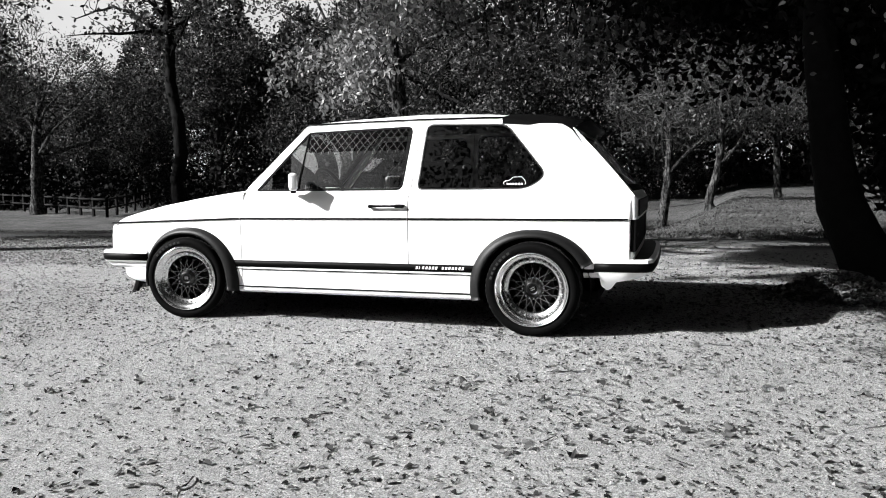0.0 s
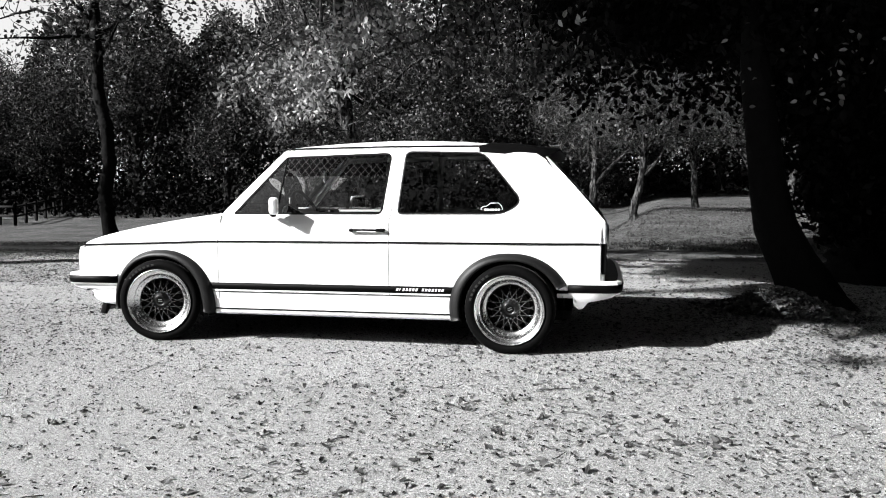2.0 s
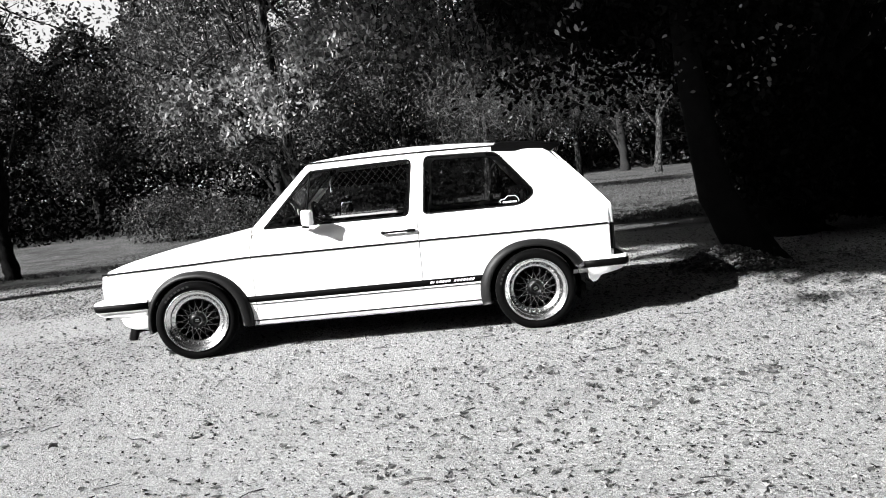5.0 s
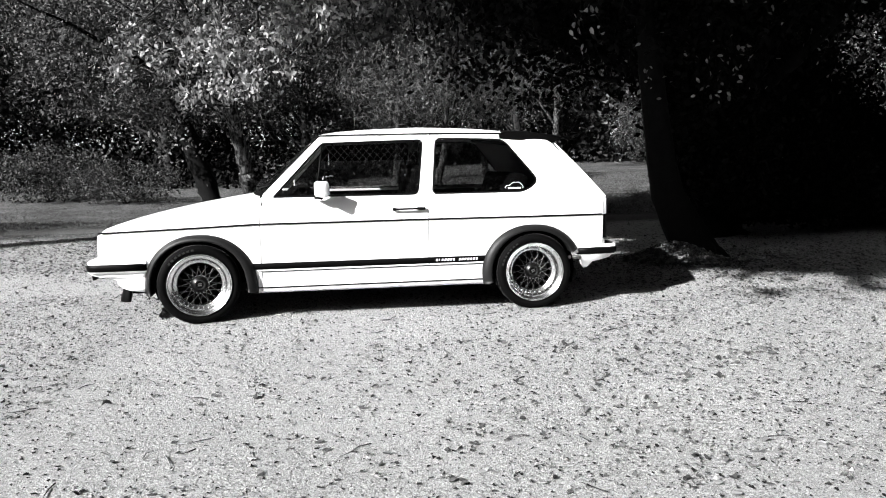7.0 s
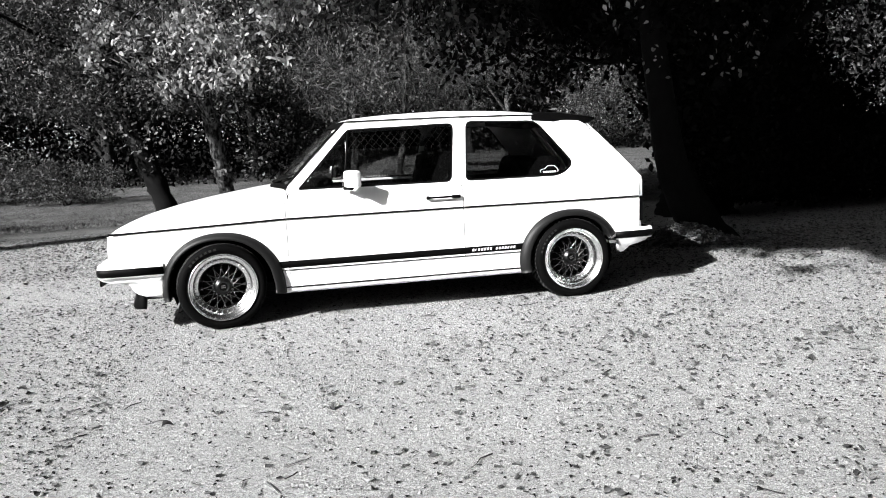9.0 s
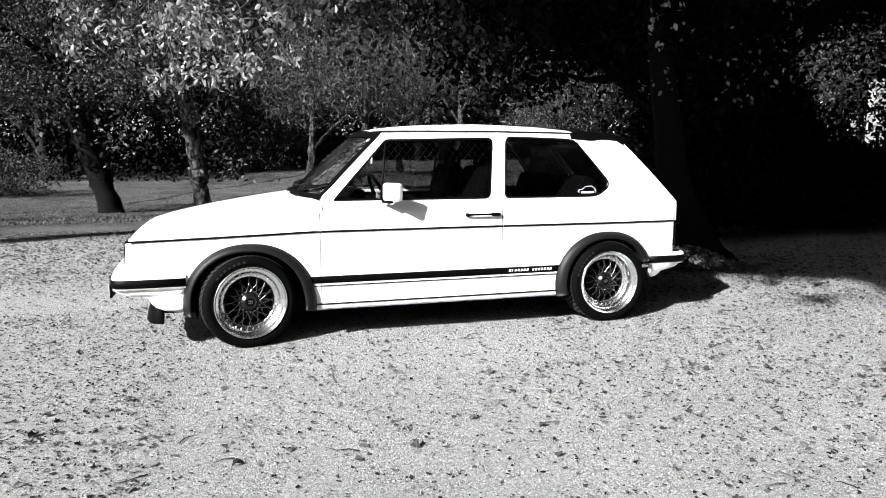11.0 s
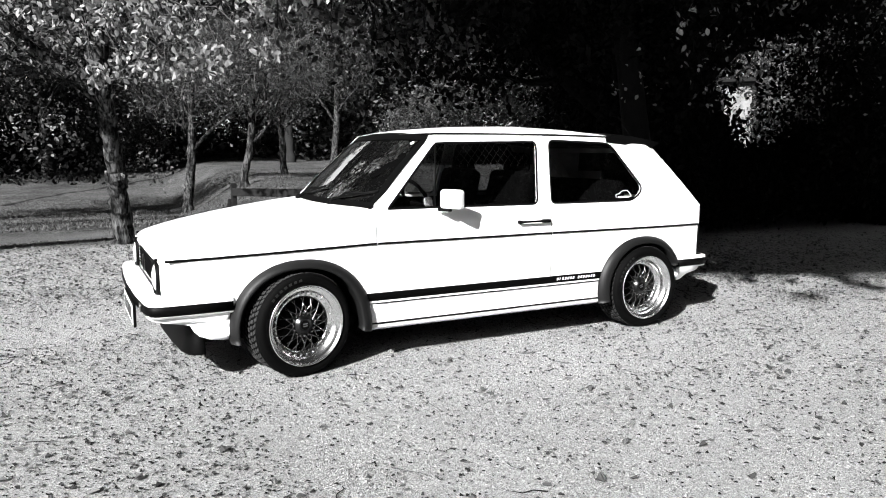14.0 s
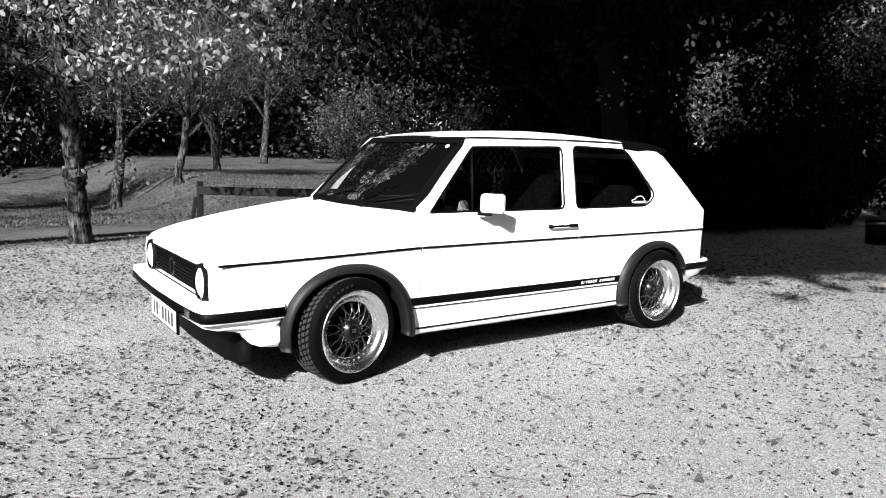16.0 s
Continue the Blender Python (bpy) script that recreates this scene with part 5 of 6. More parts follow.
# its thinner fringe over the car's roof, and small pale bunches coloured as sun dapples
pts = []
for k in range(150):
    q = np.array([rng.uniform(0.9, 3.4), rng.uniform(2.3, 4.0), 0])
    q[2] = rng.uniform(2.25, 3.5) + 0.12 * abs(q[0] - 2.2)
    pts.append(q + rng.normal(size=(int(rng.integers(8, 26)), 3)) * np.array([0.11, 0.11, 0.13]))
leaf_cloud("fringe", np.concatenate(pts) - np.array(big.location), 0.078, LEAF_DIM, big, "thin hanging fringe of leaves", seed=47, droop=0.8, full=True)
for k in range(14):
    p = Vector((rng.uniform(1.0, 3.2), rng.uniform(2.5, 3.8), 3.4)) - Vector(big.location)
    q = Vector((p.x + rng.normal() * 0.2, p.y - 0.3, p.z - 0.9))
    link_mesh("twig", *tube([p, p.lerp(q, 0.5) + Vector((0, 0, 0.1)), q], [0.012, 0.008, 0.004], 5), BARK_BLACK, big)
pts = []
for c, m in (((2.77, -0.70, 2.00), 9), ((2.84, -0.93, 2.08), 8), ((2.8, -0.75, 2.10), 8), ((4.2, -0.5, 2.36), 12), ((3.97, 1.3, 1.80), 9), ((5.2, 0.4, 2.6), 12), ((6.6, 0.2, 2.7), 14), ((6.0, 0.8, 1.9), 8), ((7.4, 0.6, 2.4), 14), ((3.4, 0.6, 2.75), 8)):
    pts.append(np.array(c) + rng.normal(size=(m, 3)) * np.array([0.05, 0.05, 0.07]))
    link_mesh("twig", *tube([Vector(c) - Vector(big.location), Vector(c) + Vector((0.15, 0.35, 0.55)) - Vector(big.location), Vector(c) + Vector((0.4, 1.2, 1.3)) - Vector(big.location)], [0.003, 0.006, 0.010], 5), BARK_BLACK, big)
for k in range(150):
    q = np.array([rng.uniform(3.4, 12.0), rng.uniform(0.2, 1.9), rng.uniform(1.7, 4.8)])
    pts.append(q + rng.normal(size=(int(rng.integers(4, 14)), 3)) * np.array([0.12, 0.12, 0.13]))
leaf_cloud("turned_leaves", np.concatenate(pts) - np.array(big.location), 0.045, LEAF_SUN, big, "pale leaves in small bunches, standing in for sun dapples", seed=45, droop=0.8, full=True)

# dark shrubs under and behind it, reaching the ground, shade put into their leaf colour
def shrub(place, half, leaves, size, mat, seed, label, group, stems=7):
    rng = np.random.default_rng(seed)
    z = ground_height(*place)
    ob = thing("shrub", (place[0], place[1], z), label, "shrub", group)
    pieces = []
    for k in range(stems):
        e = Vector((rng.uniform(-0.7, 0.7) * half[0], rng.uniform(-0.7, 0.7) * half[1], half[2] * (1.0 + 0.7 * rng.random())))
        lp, lr = bough((rng.normal() * 0.1, rng.normal() * 0.1, -0.05), e, e.length, 0.03 * half[2], rng, 0.12)
        pieces.append(tube(lp, lr, 5))
    link_mesh("stem", *join(*pieces), BARK_DARK, ob)
    v = rng.normal(size=(leaves // 40, 3))
    v = v / np.linalg.norm(v, axis=1)[:, None] * rng.random((len(v), 1)) ** 0.35
    c = v * np.array(half) + np.array([0, 0, half[2]])
    pts = np.repeat(c, 40, 0) + rng.normal(size=(len(c) * 40, 3)) * min(half) * 0.16
    pts = pts[off_gap(pts + np.array([place[0], place[1], z]))]
    leaf_cloud("foliage", pts[pts[:, 2] > 0.02], size, mat, ob, seed=seed, droop=0.2)
    return ob


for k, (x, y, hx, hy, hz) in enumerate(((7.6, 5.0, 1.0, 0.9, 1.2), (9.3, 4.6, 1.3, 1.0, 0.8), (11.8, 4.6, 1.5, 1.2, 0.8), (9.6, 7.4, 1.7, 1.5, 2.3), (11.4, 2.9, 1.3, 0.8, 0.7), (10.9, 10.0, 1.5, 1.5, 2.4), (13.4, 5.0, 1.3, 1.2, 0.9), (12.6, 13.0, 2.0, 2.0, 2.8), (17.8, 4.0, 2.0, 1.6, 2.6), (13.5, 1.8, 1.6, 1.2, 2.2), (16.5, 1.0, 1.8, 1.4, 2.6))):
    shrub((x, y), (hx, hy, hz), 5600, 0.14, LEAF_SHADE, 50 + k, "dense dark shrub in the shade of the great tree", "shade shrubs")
# sunlit bushes and rough growth across the meadow
for k, (x, y, hx, hy, hz, sz) in enumerate(((-10.6, 33.5, 3.2, 1.6, 1.1, 0.16), (-15.5, 36.0, 3.4, 2.0, 1.6, 0.2), (2.4, 47.0, 3.0, 2.0, 2.6, 0.2), (22.0, 53.5, 3.0, 2.0, 2.2, 0.18), (23.5, 45.5, 3.4, 2.2, 2.8, 0.2))):
    shrub((x, y), (hx, hy, hz), 6500, sz * 0.7, LEAF_DIM, 70 + k, "rough sunlit bush at the edge of the meadow", "meadow bushes")

# a sunlit young tree that shows through the gap below the great canopy
tree("tree", (16.4, 7.2), [(0, 0, -0.3), (0, 0, 0.4), (0.1, 0, 1.6), (0.05, 0, 3.2), (0.2, 0, 5.0)], [0.16, 0.12, 0.10, 0.07, 0.03], "young sunlit tree with pale leaves beyond the dark canopy", 61, 8, ((0, 0, 2.8), (1.5, 1.5, 2.0)), 0.11, LEAF, BARK, twigs=4, clumps=150, clump_leaves=60, clump_size=0.26)
tree("tree", (22.0, 10.6), [(0, 0, -0.3), (0, 0, 0.4), (0.1, 0, 1.6), (0.05, 0, 4.2), (0.2, 0, 6.0)], [0.2, 0.15, 0.12, 0.08, 0.03], "young sunlit tree with pale leaves beyond the dark canopy", 62, 8, ((0, 0, 3.6), (1.5, 1.5, 2.2)), 0.15, LEAF_DIM, BARK, twigs=4, clumps=90, clump_leaves=60, clump_size=0.4, keep=off_gap)

# woodland behind: three trees, copied about
WOOD = []
for k, (h, w, mat) in enumerate(((13.0, 3.6, LEAF_DIM), (11.0, 3.2, LEAF_DARK), (14.0, 3.4, LEAF_DARK))):
    WOOD.append(tree("woodland_tree", (-10 + 12 * k, 46.0 + k), [(0, 0, -0.4), (0, 0, 1.0), (0.2 - 0.2 * k, 0, 4), (0.4 - 0.3 * k, 0, h * 0.8)], [0.42, 0.3, 0.24, 0.05],
                     "tall woodland tree with full leafy crown behind the meadow", 90 + k, 9, ((0.2, 0, h * 0.60), (w, w, h * 0.40)), 0.19, mat, BARK_DARK, "woodland trees", lean=True, twigs=2, clumps=150, clump_leaves=130, clump_size=0.60, sides=8))
rng = np.random.default_rng(77)
for k in range(42):
    row = k % 2
    x = -78 + 3.6 * k + rng.normal() * 0.8
    y = (44 if row else 51) + rng.normal() * 1.5 + (10 if 0 < x < 24 else 0) - max(0.0, x - 24) * 0.45
    if x > 46:
        continue
    s = 1.0 + 0.25 * rng.random()
    if x < -24:
        s *= 0.95
    rng.random()
    o = copy_thing(WOOD[int(rng.integers(3))], pose(x, y, ground_height(x, y), 0, 0, 360 * rng.random()))
    o.scale = (s, s, s)
for k in range(12):
    x, y = -6 + 3.6 * k + rng.normal(), 64 + rng.normal() * 2
    copy_thing(WOOD[k % 3], pose(x, y, ground_height(x, y), 0, 0, 360 * rng.random())).scale = (1.25, 1.25, 1.25)
for k in range(12):
    x, y = 27 + 3.0 * (k % 4) + rng.normal(), 4 + 5.0 * (k // 4) * 1.2 + rng.normal() * 1.5
    turn = 360 * rng.random()
    if math.hypot(x - 24.6, y - 16.8) > 4.2:             # clear of the outbuilding
        copy_thing(WOOD[k % 3], pose(x, y, ground_height(x, y), 0, 0, turn))
# undergrowth and far foliage that closes the woods; the undergrowth's near-black colour stands for shade
n_far = 210000
a = rng.uniform(radians(-70), radians(80), n_far)
d = rng.uniform(56, 66, n_far) + np.where(a > radians(34), 14, 0)
fx, fy = -d * np.sin(a), d * np.cos(a) - 4
top = np.interp(np.degrees(a), [34, 42, 50], [23.0, 17.0, 12.0]) * (0.8 + 0.2 * np.sin(a * 23) + 0.1 * np.sin(a * 57))
fz = np.array([ground_height(0, float(v)) for v in fy]) - 0.5 + top * rng.random(n_far) ** 0.8
tagged(leaf_cloud("far_woods", np.stack([fx, fy, fz], 1), 0.48, LEAF_DARK, seed=78, lean=True), "dark mass of distant woodland", "woods", kind="stuff")
n_low = 64000
lx, ly = rng.uniform(-80, 40, n_low), rng.uniform(40, 56, n_low)
ly = np.where((lx > 1) & (lx < 24), 54 + (ly - 38) * 0.6, ly) - np.maximum(0, lx - 24) * 0.5
lz = np.array([ground_height(float(u), float(v)) for u, v in zip(lx, ly)]) + np.abs(rng.normal(size=n_low)) * 1.9
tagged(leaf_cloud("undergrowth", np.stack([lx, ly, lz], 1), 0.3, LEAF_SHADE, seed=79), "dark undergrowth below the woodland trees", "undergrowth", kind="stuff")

# unseen trees added on the lot's sunny side; their crowns shade the great tree
lot_tree = tree("tall_tree", (-8.3, -16.3), [(0, 0, -0.3), (0, 0, 1), (-0.3, 0.8, 6), (-0.6, 2.4, 11), (-1.0, 4.6, 16)], [0.5, 0.4, 0.32, 0.22, 0.06], "unseen tall full-crowned tree, added to shade the gravel lot", 101, 9, ((-1.4, 7.0, 15.0), (3.6, 3.2, 2.2)), 0.36, LEAF_DIM, BARK_DARK, "lot trees", twigs=2, clumps=300, clump_leaves=70, clump_size=0.6, limb_from=0.75, keep=lambda p: (p[:, 0] > -12.2) | (p[:, 1] > -10.2))
o = Vector(lot_tree.location)
link_mesh("limb", *tube([Vector((-8.9, -13.9, 11)) - o, Vector((-9.8, -11.5, 12.2)) - o, Vector((-10.1, -9.4, 13.0)) - o], [0.16, 0.10, 0.05], 7), BARK_DARK, lot_tree)
v = rng.normal(size=(130, 3))
v = v / np.linalg.norm(v, axis=1)[:, None] * rng.random((130, 1)) ** 0.4 * np.array([1.8, 1.4, 1.0]) + np.array([-10.0, -8.7, 13.0])
leaf_cloud("side_crown", np.repeat(v, 70, 0) + rng.normal(size=(9100, 3)) * 0.3 - np.array(o), 0.3, LEAF_DIM, lot_tree, seed=104)
tree("tall_tree", (-9.5, 1.6), [(0, 0, -0.3), (0, 0, 1), (0.8, -0.2, 5), (3.0, -0.9, 9), (4.6, -1.4, 12)], [0.45, 0.34, 0.28, 0.2, 0.06], "unseen tall full-crowned tree, added to shade the gravel lot", 102, 9, ((5.3, -1.4, 11.0), (3.7, 3.7, 2.5)), 0.36, LEAF_DIM, BARK_DARK, "lot trees", twigs=2, clumps=260, clump_leaves=70, clump_size=0.6, limb_from=0.7)
other = bpy.data.objects["tall_tree.001"]
o = Vector(other.location)
link_mesh("limb", *tube([Vector((-8.0, 1.25, 6.4)) - o, Vector((-7.8, -1.0, 7.6)) - o, Vector((-6.0, -2.9, 8.5)) - o], [0.15, 0.10, 0.05], 7), BARK_DARK, other)
v = rng.normal(size=(200, 3))
v = v / np.linalg.norm(v, axis=1)[:, None] * rng.random((200, 1)) ** 0.4 * np.array([1.5, 1.4, 0.6]) + np.array([-5.7, -2.85, 8.5])
leaf_cloud("side_crown", np.repeat(v, 60, 0) + rng.normal(size=(12000, 3)) * 0.2 - np.array(o), 0.22, LEAF_DIM, other, seed=105)
# leaf clumps out of view, placed so their shadows fall round the great tree's foot
limb_tip = Vector((-6.0, -2.9, 8.5)) - o
for k, (x, y, hx, hy, m) in enumerate(((-6.0, -5.4, 0.9, 0.8, 150), (-4.7, -4.8, 1.3, 0.9, 170), (-3.3, -3.6, 1.2, 0.9, 150), (-5.6, -6.6, 0.8, 0.5, 110), (-4.4, -6.9, 0.9, 0.6, 130), (-3.0, -6.5, 1.0, 0.8, 150), (-1.8, -5.6, 1.0, 0.8, 130), (-0.6, -5.2, 1.0, 0.9, 130))):
    c = Vector((x, y, 8.6)) - o
    link_mesh("limb", *tube([limb_tip, limb_tip.lerp(c, 0.5) + Vector((0, 0, 0.3)), c], [0.07, 0.05, 0.03], 7), BARK_DARK, other)
    v = rng.normal(size=(m, 3))
    v = v / np.linalg.norm(v, axis=1)[:, None] * rng.random((m, 1)) ** 0.4 * np.array([hx, hy, 0.5]) + np.array(c)
    leaf_cloud("side_crown", np.repeat(v, 50, 0) + rng.normal(size=(m * 50, 3)) * 0.18, 0.2, LEAF_DIM, other, seed=110 + k)
for k, (x, y) in enumerate(((6, -21), (11, -19), (16, -15), (20, -8), (1, -24), (-14, -27), (3, -19), (8.5, -17), (13, -22), (18, -20), (21, -14), (-3, -22), (5, -26), (10, -26))):
    copy_thing(WOOD[k % 3], pose(x, y, 0, 0, 0, 50 * k)).scale = (1.25, 1.25, 1.15) if k > 5 else (1, 1, 1)


# rough grass on the meadow and along the path
n_grass = 60000
gx_, gy_ = rng.uniform(-16, 14, n_grass), 8.8 + 24 * rng.random(n_grass) ** 1.3
gz_ = np.array([ground_height(float(u), float(v)) for u, v in zip(gx_, gy_)])
n0 = np.stack([gx_, gy_, gz_], 1)
tip = np.stack([rng.normal(size=n_grass) * 0.03, rng.normal(size=n_grass) * 0.03, 0.02 + 0.04 * rng.random(n_grass)], 1)
wide = np.stack([rng.normal(size=n_grass) * 0.014, rng.normal(size=n_grass) * 0.008, np.zeros(n_grass) - 0.01], 1)
v = np.stack([n0 - wide - np.array([0, 0, 0.02]), n0 + wide, n0 + tip], 1).reshape(-1, 3)
me = bpy.data.meshes.new("grass")
me.from_pydata(v.tolist(), [], np.arange(3 * n_grass).reshape(-1, 3).tolist())
me.materials.append(GRASS)
tagged(new("grass", me), "short rough meadow grass beyond the path", "grass", kind="stuff")


# a pale outbuilding glimpsed through the dark foliage, with a trellis before it
wx, wy = 24.6, 16.8
wz = ground_height(wx, wy)
house = thing("outbuilding", (wx, wy, wz), "pale rendered outbuilding half hidden behind dark trees", "building")
turn_w = pose(0, 0, 0, 0, 0, -50)
part("wall", box_bm((1.1, 0.3, 4.2), (0, 0.25, 2.0), 0.02, turn_w, 1), RENDER, house)
rng = np.random.default_rng(401)
climb = np.stack([rng.uniform(-0.6, 0.6, 40), rng.uniform(-0.12, 0.08, 40), 4.3 * rng.random(40) ** 0.8], 1)
climb = np.repeat(climb, 18, 0) + rng.normal(size=(720, 3)) * np.array([0.13, 0.05, 0.20])
tagged(leaf_cloud("climber", [turn_w @ Vector(q) for q in climb], 0.13, LEAF_DARK, house, seed=402, full=True), "dark climbing plant", kind="stuff")
part("roof", box_bm((1.5, 1.1, 0.14), (0, 0.35, 4.18), 0.02, turn_w, 1), TIMBER, house)
trellis = thing("trellis", (wx - 0.35, wy - 0.3, wz), "dark diagonal timber trellis before a pale wall", "trellis")
for k in range(7):
    for tilt in (-45, 45):
        part("lath", box_bm((0.05, 0.02, 1.9), (0, 0, 0), 0.0, pose(0, 0, 0, 0, tilt, 0)), TIMBER, trellis).matrix_basis = turn_w @ pose(-0.9 + 0.3 * k, 0.02 if tilt > 0 else 0.0, 1.0)


# bright hazy sky low over the horizon, far beyond the woods
haze = bpy.data.materials.new("hazy_sky")
haze.use_nodes = True
hn, hl = haze.node_tree.nodes, haze.node_tree.links
hn.remove(hn["Principled BSDF"])
glow, cloud = hn.new("ShaderNodeEmission"), hn.new("ShaderNodeTexNoise")
cloud.inputs["Scale"].default_value, cloud.inputs["Detail"].default_value = 0.012, 4
tone = hn.new("ShaderNodeMapRange")
tone.inputs["To Min"].default_value, tone.inputs["To Max"].default_value = 0.20, 0.34
spot = hn.new("ShaderNodeTexCoord")
hl.new(spot.outputs["Object"], cloud.inputs["Vector"]), hl.new(cloud.outputs[0], tone.inputs["Value"]), hl.new(tone.outputs[0], glow.inputs["Strength"])
hl.new(glow.outputs[0], hn["Material Output"].inputs[0])
ring = [radians(a) for a in range(-75, 86, 5)]
verts = [(-600 * math.sin(a), 600 * math.cos(a), z) for z in (-5, 90, 210) for a in ring]
m = len(ring)
tagged(link_mesh("backdrop", verts, [(j * m + i, j * m + i + 1, (j + 1) * m + i + 1, (j + 1) * m + i) for j in range(2) for i in range(m - 1)], haze), "bright hazy sky low behind the distant woods", "sky", kind="structure")


# ---------------------------------------------------------------- fence, barrier, shelter
def post_rail_fence(points, height, label):
    ob = thing("fence", (points[0][0], points[0][1], ground_height(*points[0])), label, "fence")
    o = Vector(ob.location)
    tops = []
    for x, y in points:
        z = ground_height(x, y)
        part("post", box_bm((0.16, 0.16, height + 0.25), (x - o.x, y - o.y, z - o.z + height / 2 - 0.1), 0.015, segments=1), TIMBER, ob)
        tops.append(Vector((x - o.x, y - o.y, z - o.z)))
    for a, b in zip(tops, tops[1:]):
        for h in (height * 0.90, height * 0.45):
            d = b - a
            v, f = tube([a + Vector((0, -0.09, h)), b + Vector((0, -0.09, h))], [0.075, 0.075], 6)
            link_mesh("rail", v, f, TIMBER, ob)
    return ob


post_rail_fence([(-33.9 - 1.75 * k, 34.6 + 0.62 * k) for k in range(12)], 1.35, "weathered timber post-and-rail fence along the path")
post_rail_fence([(-33.9 - 0.62 * k, 34.6 + 1.6 * k) for k in range(9)], 1.35, "weathered timber fence far across the meadow")


def picnic_table(x, y, turn):
    z = ground_height(x, y)
    ob = thing("picnic_table", (x, y, z), "weathered timber picnic table with fixed benches on grass", "picnic table")
    ob.rotation_euler.z = radians(turn)
    for k in range(5):
        part("board", box_bm((2.2, 0.15, 0.045), (0, (k - 2) * 0.16, 0.76), 0.006, segments=1), TIMBER, ob)
    for s in (-1, 1):
        part("bench", box_bm((2.2, 0.26, 0.045), (0, s * 0.75, 0.46), 0.006, segments=1), TIMBER, ob)
        part("cross_beam", box_bm((0.08, 1.6, 0.09), (s * 0.75, 0, 0.40), 0.006, segments=1), TIMBER, ob)
        for u in (-1, 1):
            part("leg", box_bm((0.08, 0.09, 0.86), (s * 0.75, u * 0.42, 0.38), 0.006, pose(0, 0, 0, u * 24, 0, 0), 1), TIMBER, ob)
    return ob


picnic_table(-49.0, 39.6, 25)

# low timber barrier where the lot meets the path
bx, by = 0.89, 5.17
barrier = thing("barrier", (bx, by, 0), "low dark timber barrier plank on posts beside the path", "barrier")
part("post", box_bm((0.07, 0.07, 0.90), (0, 0, 0.33), 0.008, segments=1), TIMBER, barrier)
part("brace", box_bm((0.045, 0.045, 0.62), (-0.10, 0.02, 0.27), 0.006, pose(0, 0, 0, 0, 10, 0), 1), TIMBER, barrier)
part("post", box_bm((0.07, 0.07, 0.90), (1.75, -1.2, 0.33), 0.008, segments=1), TIMBER, barrier)
part("plank", box_bm((2.2, 0.04, 0.105), (0.88, -0.66, 0.665), 0.006, pose(0, 0, 0, 0, 0, -34.4), 1), TIMBER, barrier, "dark plank")

# small roofed stand far across the meadow
sx, sy = 17.4, 50.5
sz = ground_height(sx, sy)
stand = thing("shelter", (sx, sy, sz), "small timber stand with a low pitched roof", "shelter")
for u in (-0.9, 0.9):
    part("post", box_bm((0.14, 0.14, 2.3), (u, 0, 1.1), 0.01, segments=1), TIMBER, stand)
for s in (-1, 1):
    part("roof_panel", box_bm((3.0, 1.1, 0.08), (0, s * 0.48, 2.42), 0.01, pose(0, 0, 0, -s * 24, 0, 0), 1), TIMBER, stand)
part("shelf", box_bm((1.9, 0.6, 0.08), (0, 0, 1.0), 0.01, segments=1), TIMBER, stand)
stand.scale = (0.85, 0.85, 0.85)
# litter bin in the shade
bin_x, bin_y = 9.6, 0.95
bin_ob = thing("litter_bin", (bin_x, bin_y, 0), "dark round litter bin on the gravel", "bin")
link_mesh("body", *lathe([(0.0, 0.02), (0.22, 0.02), (0.25, 0.6), (0.235, 0.6), (0.21, 0.06)], 28), DARK, bin_ob).rotation_euler.x = radians(90)
link_mesh("band", *lathe([(0.252, 0.50), (0.262, 0.51), (0.262, 0.57), (0.254, 0.58)], 28), STEEL, bin_ob).rotation_euler.x = radians(90)
bin_ob.scale = (0.8, 0.8, 0.6)

# ---------------------------------------------------------------- fallen leaves and loose stones
rng = np.random.default_rng(5)


def scatter(n, x0, x1, y0, y1):
    return np.stack([rng.uniform(x0, x1, n), rng.uniform(y0, y1, n)], 1)


spots = [scatter(12000, -7, 10, -5.5, 6.2), scatter(26000, -9, 0.8, 1.8, 6.6), scatter(2600, 2.0, 10, -3.8, 4.5), scatter(2200, 3, 12, 1.0, 7.0)]
for k in range(160):                                     # drifts
    c = np.array([rng.uniform(-4, 8), rng.uniform(-4.6, 3)])
    if c[0] < 2 and rng.random() < 0.6:
        c[0] += 4
    spots.append(c + rng.normal(size=(int(rng.integers(15, 60)), 2)) * np.array([0.28, 0.16]))
for c, n in (((4.2, -2.6), 170), ((4.4, -0.6), 150), ((3.2, -2.3), 120), ((2.9, -1.5), 60)):
    spots.append(np.array(c) + rng.normal(size=(n, 2)) * np.array([0.30, 0.17]))
spots.append(np.array((4.9, 1.0)) + rng.normal(size=(4800, 2)) * np.array([1.15, 0.6]))     # thick litter at the edge of the great tree's shade
spots = np.concatenate(spots)


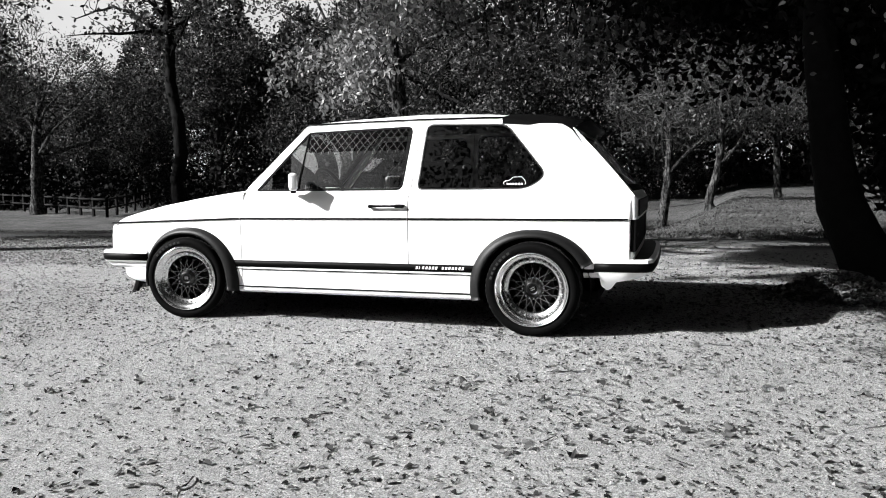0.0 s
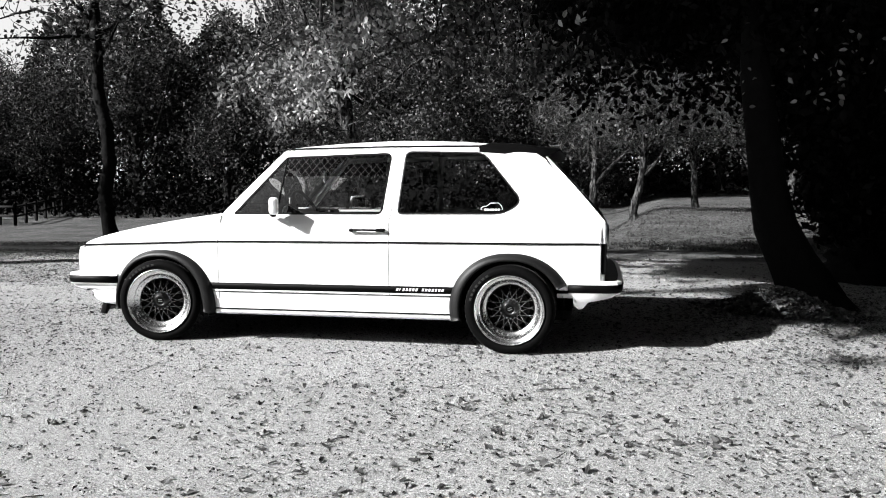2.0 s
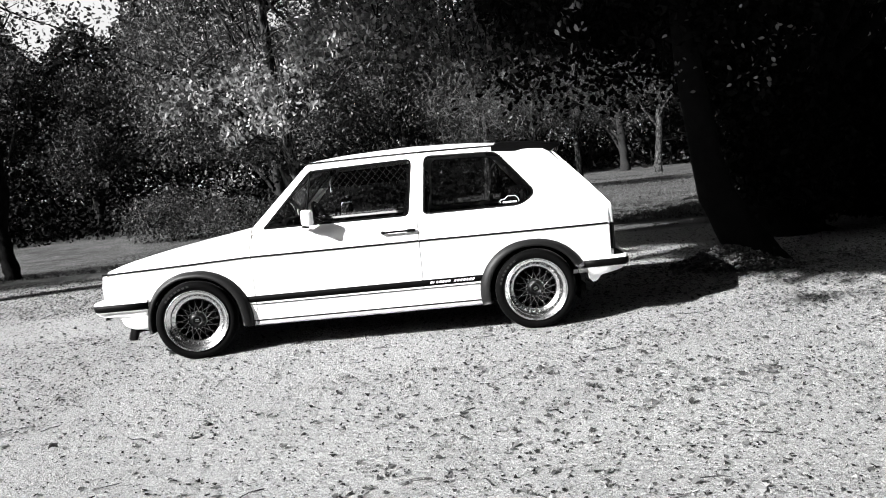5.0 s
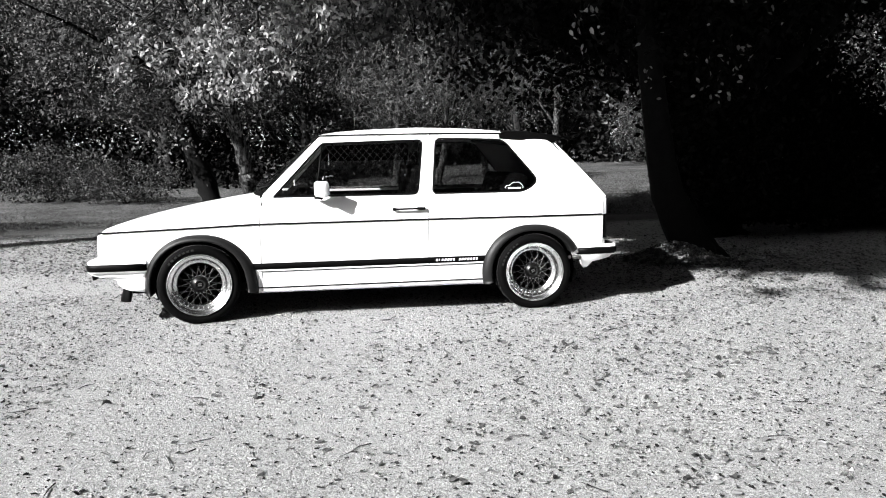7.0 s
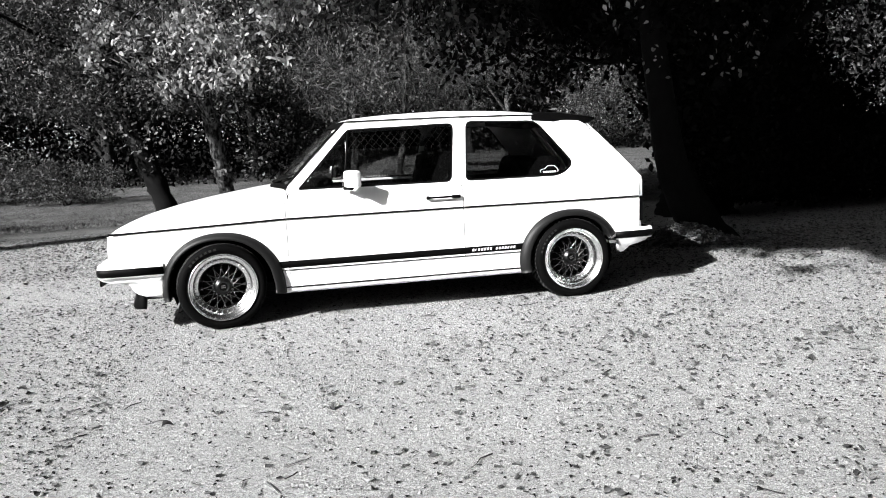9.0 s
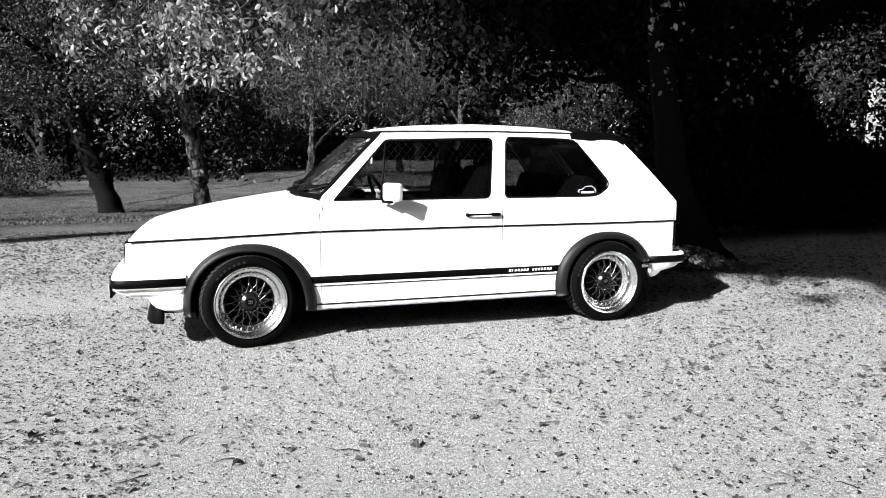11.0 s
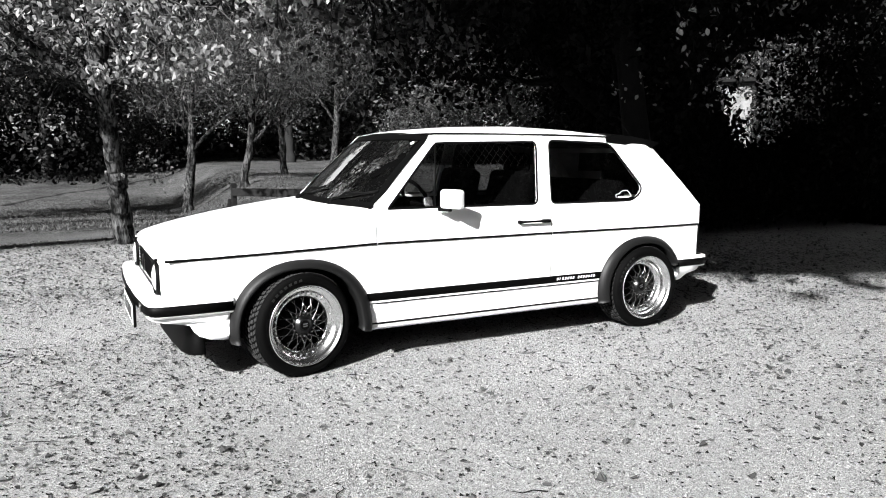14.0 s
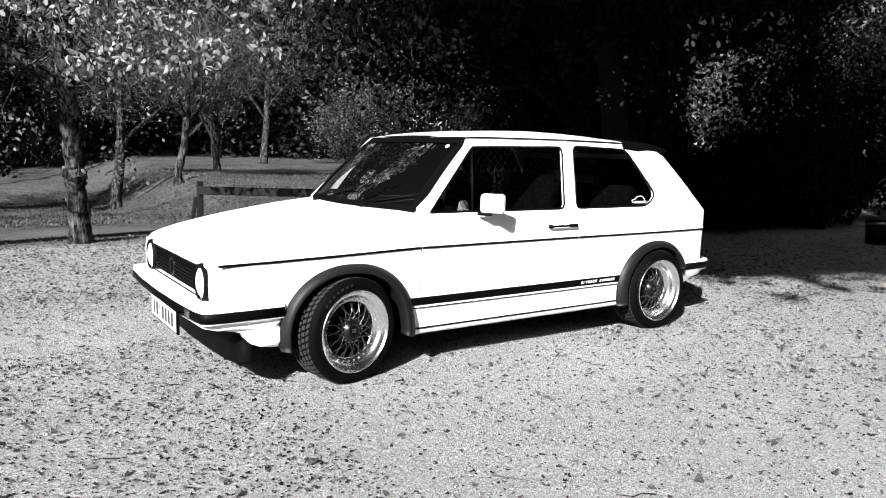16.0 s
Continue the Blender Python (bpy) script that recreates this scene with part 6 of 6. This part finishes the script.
def litter(name, spots, size, seed, mat, k=8):
    """Curled, ragged dry leaves lying on the ground: a ragged rim of k points each."""
    rng = np.random.default_rng(seed)
    n = len(spots)
    a = np.linspace(0, math.tau, k, endpoint=False)[None] + rng.normal(size=(n, k)) * 0.10 + rng.uniform(0, math.tau, (n, 1))
    s = size * (0.45 + 1.1 * rng.random((n, 1)) ** 2.4)
    r = s * 0.5 * (0.72 + 0.4 * rng.random((n, k)))
    long = rng.uniform(0.4, 0.85, (n, 1))
    t = rng.uniform(0, math.tau, (n, 1))
    u, w = r * np.cos(a), r * np.sin(a) * long
    x, y = u * np.cos(t) - w * np.sin(t), u * np.sin(t) + w * np.cos(t)
    curl, roll = rng.uniform(0.3, 2.0, (n, 1)), rng.uniform(-0.4, 1.1, (n, 1))
    tilt, way = rng.normal(size=(n, 1)) * 0.14, rng.uniform(0, math.tau, (n, 1))
    z = (curl * w ** 2 + roll * u ** 2) / (s * 0.5) + tilt * (x * np.cos(way) + y * np.sin(way)) + rng.normal(size=(n, k)) * s * 0.03
    z -= z.min(1, keepdims=True)
    g = np.array([ground_height(float(p), float(q)) for p, q in spots])[:, None]
    v = np.stack([x + spots[:, :1], y + spots[:, 1:], z + g + 0.003], 2)
    faces = (np.arange(n)[:, None, None] * k + np.array([(0, 1, 7), (1, 6, 7), (1, 2, 6), (2, 5, 6), (2, 3, 5), (3, 4, 5)] if k == 8 else [(0, 1, 4), (1, 3, 4), (1, 2, 3)])[None]).reshape(-1, 3)
    return tagged(link_mesh(name, v.reshape(-1, 3), faces.tolist(), mat, smooth=False), "dry fallen leaves strewn over gravel", "leaves", kind="stuff")


litter("fallen_leaves", spots, 0.031, 6, LITTER)
crumbs = np.concatenate([scatter(30000, -6.5, -0.4, -5.2, 0.5), scatter(50000, -6, 9, -5.2, 2.5), scatter(20000, 1.5, 9, -4.5, 4), scatter(28000, -9, 1, 1.5, 6.8)])
litter("leaf_crumbs", crumbs, 0.0185, 7, CRUMB, 5)

n = 12000
at = np.concatenate([scatter(n, -5, 8, -4.6, 0.5)])
r = 0.003 + 0.008 * rng.random(n) ** 4
base = np.array([(1, 0, 0), (0, 1, 0), (-1, 0, 0), (0, -1, 0), (0, 0, 0.8), (0, 0, -0.6)])
turn = rng.uniform(0, math.tau, n)
rot = np.stack([np.cos(turn), -np.sin(turn), np.sin(turn), np.cos(turn)], 1).reshape(n, 2, 2)
v = base[None] * (r[:, None, None] * (0.7 + 0.6 * rng.random((n, 6, 1))))
v[:, :, :2] = np.einsum("nij,nkj->nki", rot, v[:, :, :2])
v += np.column_stack([at, np.array([ground_height(float(p), float(q)) for p, q in at]) + r * 0.35])[:, None]
tri = np.array([(0, 1, 4), (1, 2, 4), (2, 3, 4), (3, 0, 4), (1, 0, 5), (2, 1, 5), (3, 2, 5), (0, 3, 5)])
faces = (np.arange(n)[:, None, None] * 6 + tri[None]).reshape(-1, 3)
tagged(link_mesh("loose_stones", v.reshape(-1, 3), faces.tolist(), PEBBLE, smooth=False), "small loose stones of the gravel", "stones", kind="stuff")

# thin fallen twigs
pieces = []
for k in range(170):
    x, y, a, d = rng.uniform(-3.5, 6.5), rng.uniform(-4.2, 0.3), rng.uniform(0, math.tau), rng.uniform(0.03, 0.16)
    line = []
    for j in range(4):
        u = x + math.cos(a) * d * j / 3 + rng.normal() * 0.008
        v = y + math.sin(a) * d * j / 3 + rng.normal() * 0.008
        line.append((u, v, ground_height(u, v) + 0.004 + 0.004 * rng.random()))
    pieces.append(tube(line, [0.0028, 0.0024, 0.002, 0.001], 5))
tagged(link_mesh("fallen_twigs", *join(*pieces), TWIG), "thin dry twigs lying on gravel", "twigs", kind="stuff")

# leaves blown into a heap over the roots of the great tree
rng = np.random.default_rng(311)
hx_, hy_ = rng.normal(4.45, 0.20, 2600), rng.normal(0.98, 0.13, 2600)
hz_ = 0.20 * np.exp(-((hx_ - 4.45) / 0.30) ** 2 - ((hy_ - 1.05) / 0.22) ** 2) * (0.4 + 0.6 * rng.random(2600)) + 0.02
tagged(leaf_cloud("leaf_heap", np.stack([hx_ - (hy_ - 0.98) * 0.8, hy_, hz_], 1), 0.055, LITTER, seed=312, flat=0.4, full=True), "heap of dry fallen leaves over the tree roots", "leaves", kind="stuff")
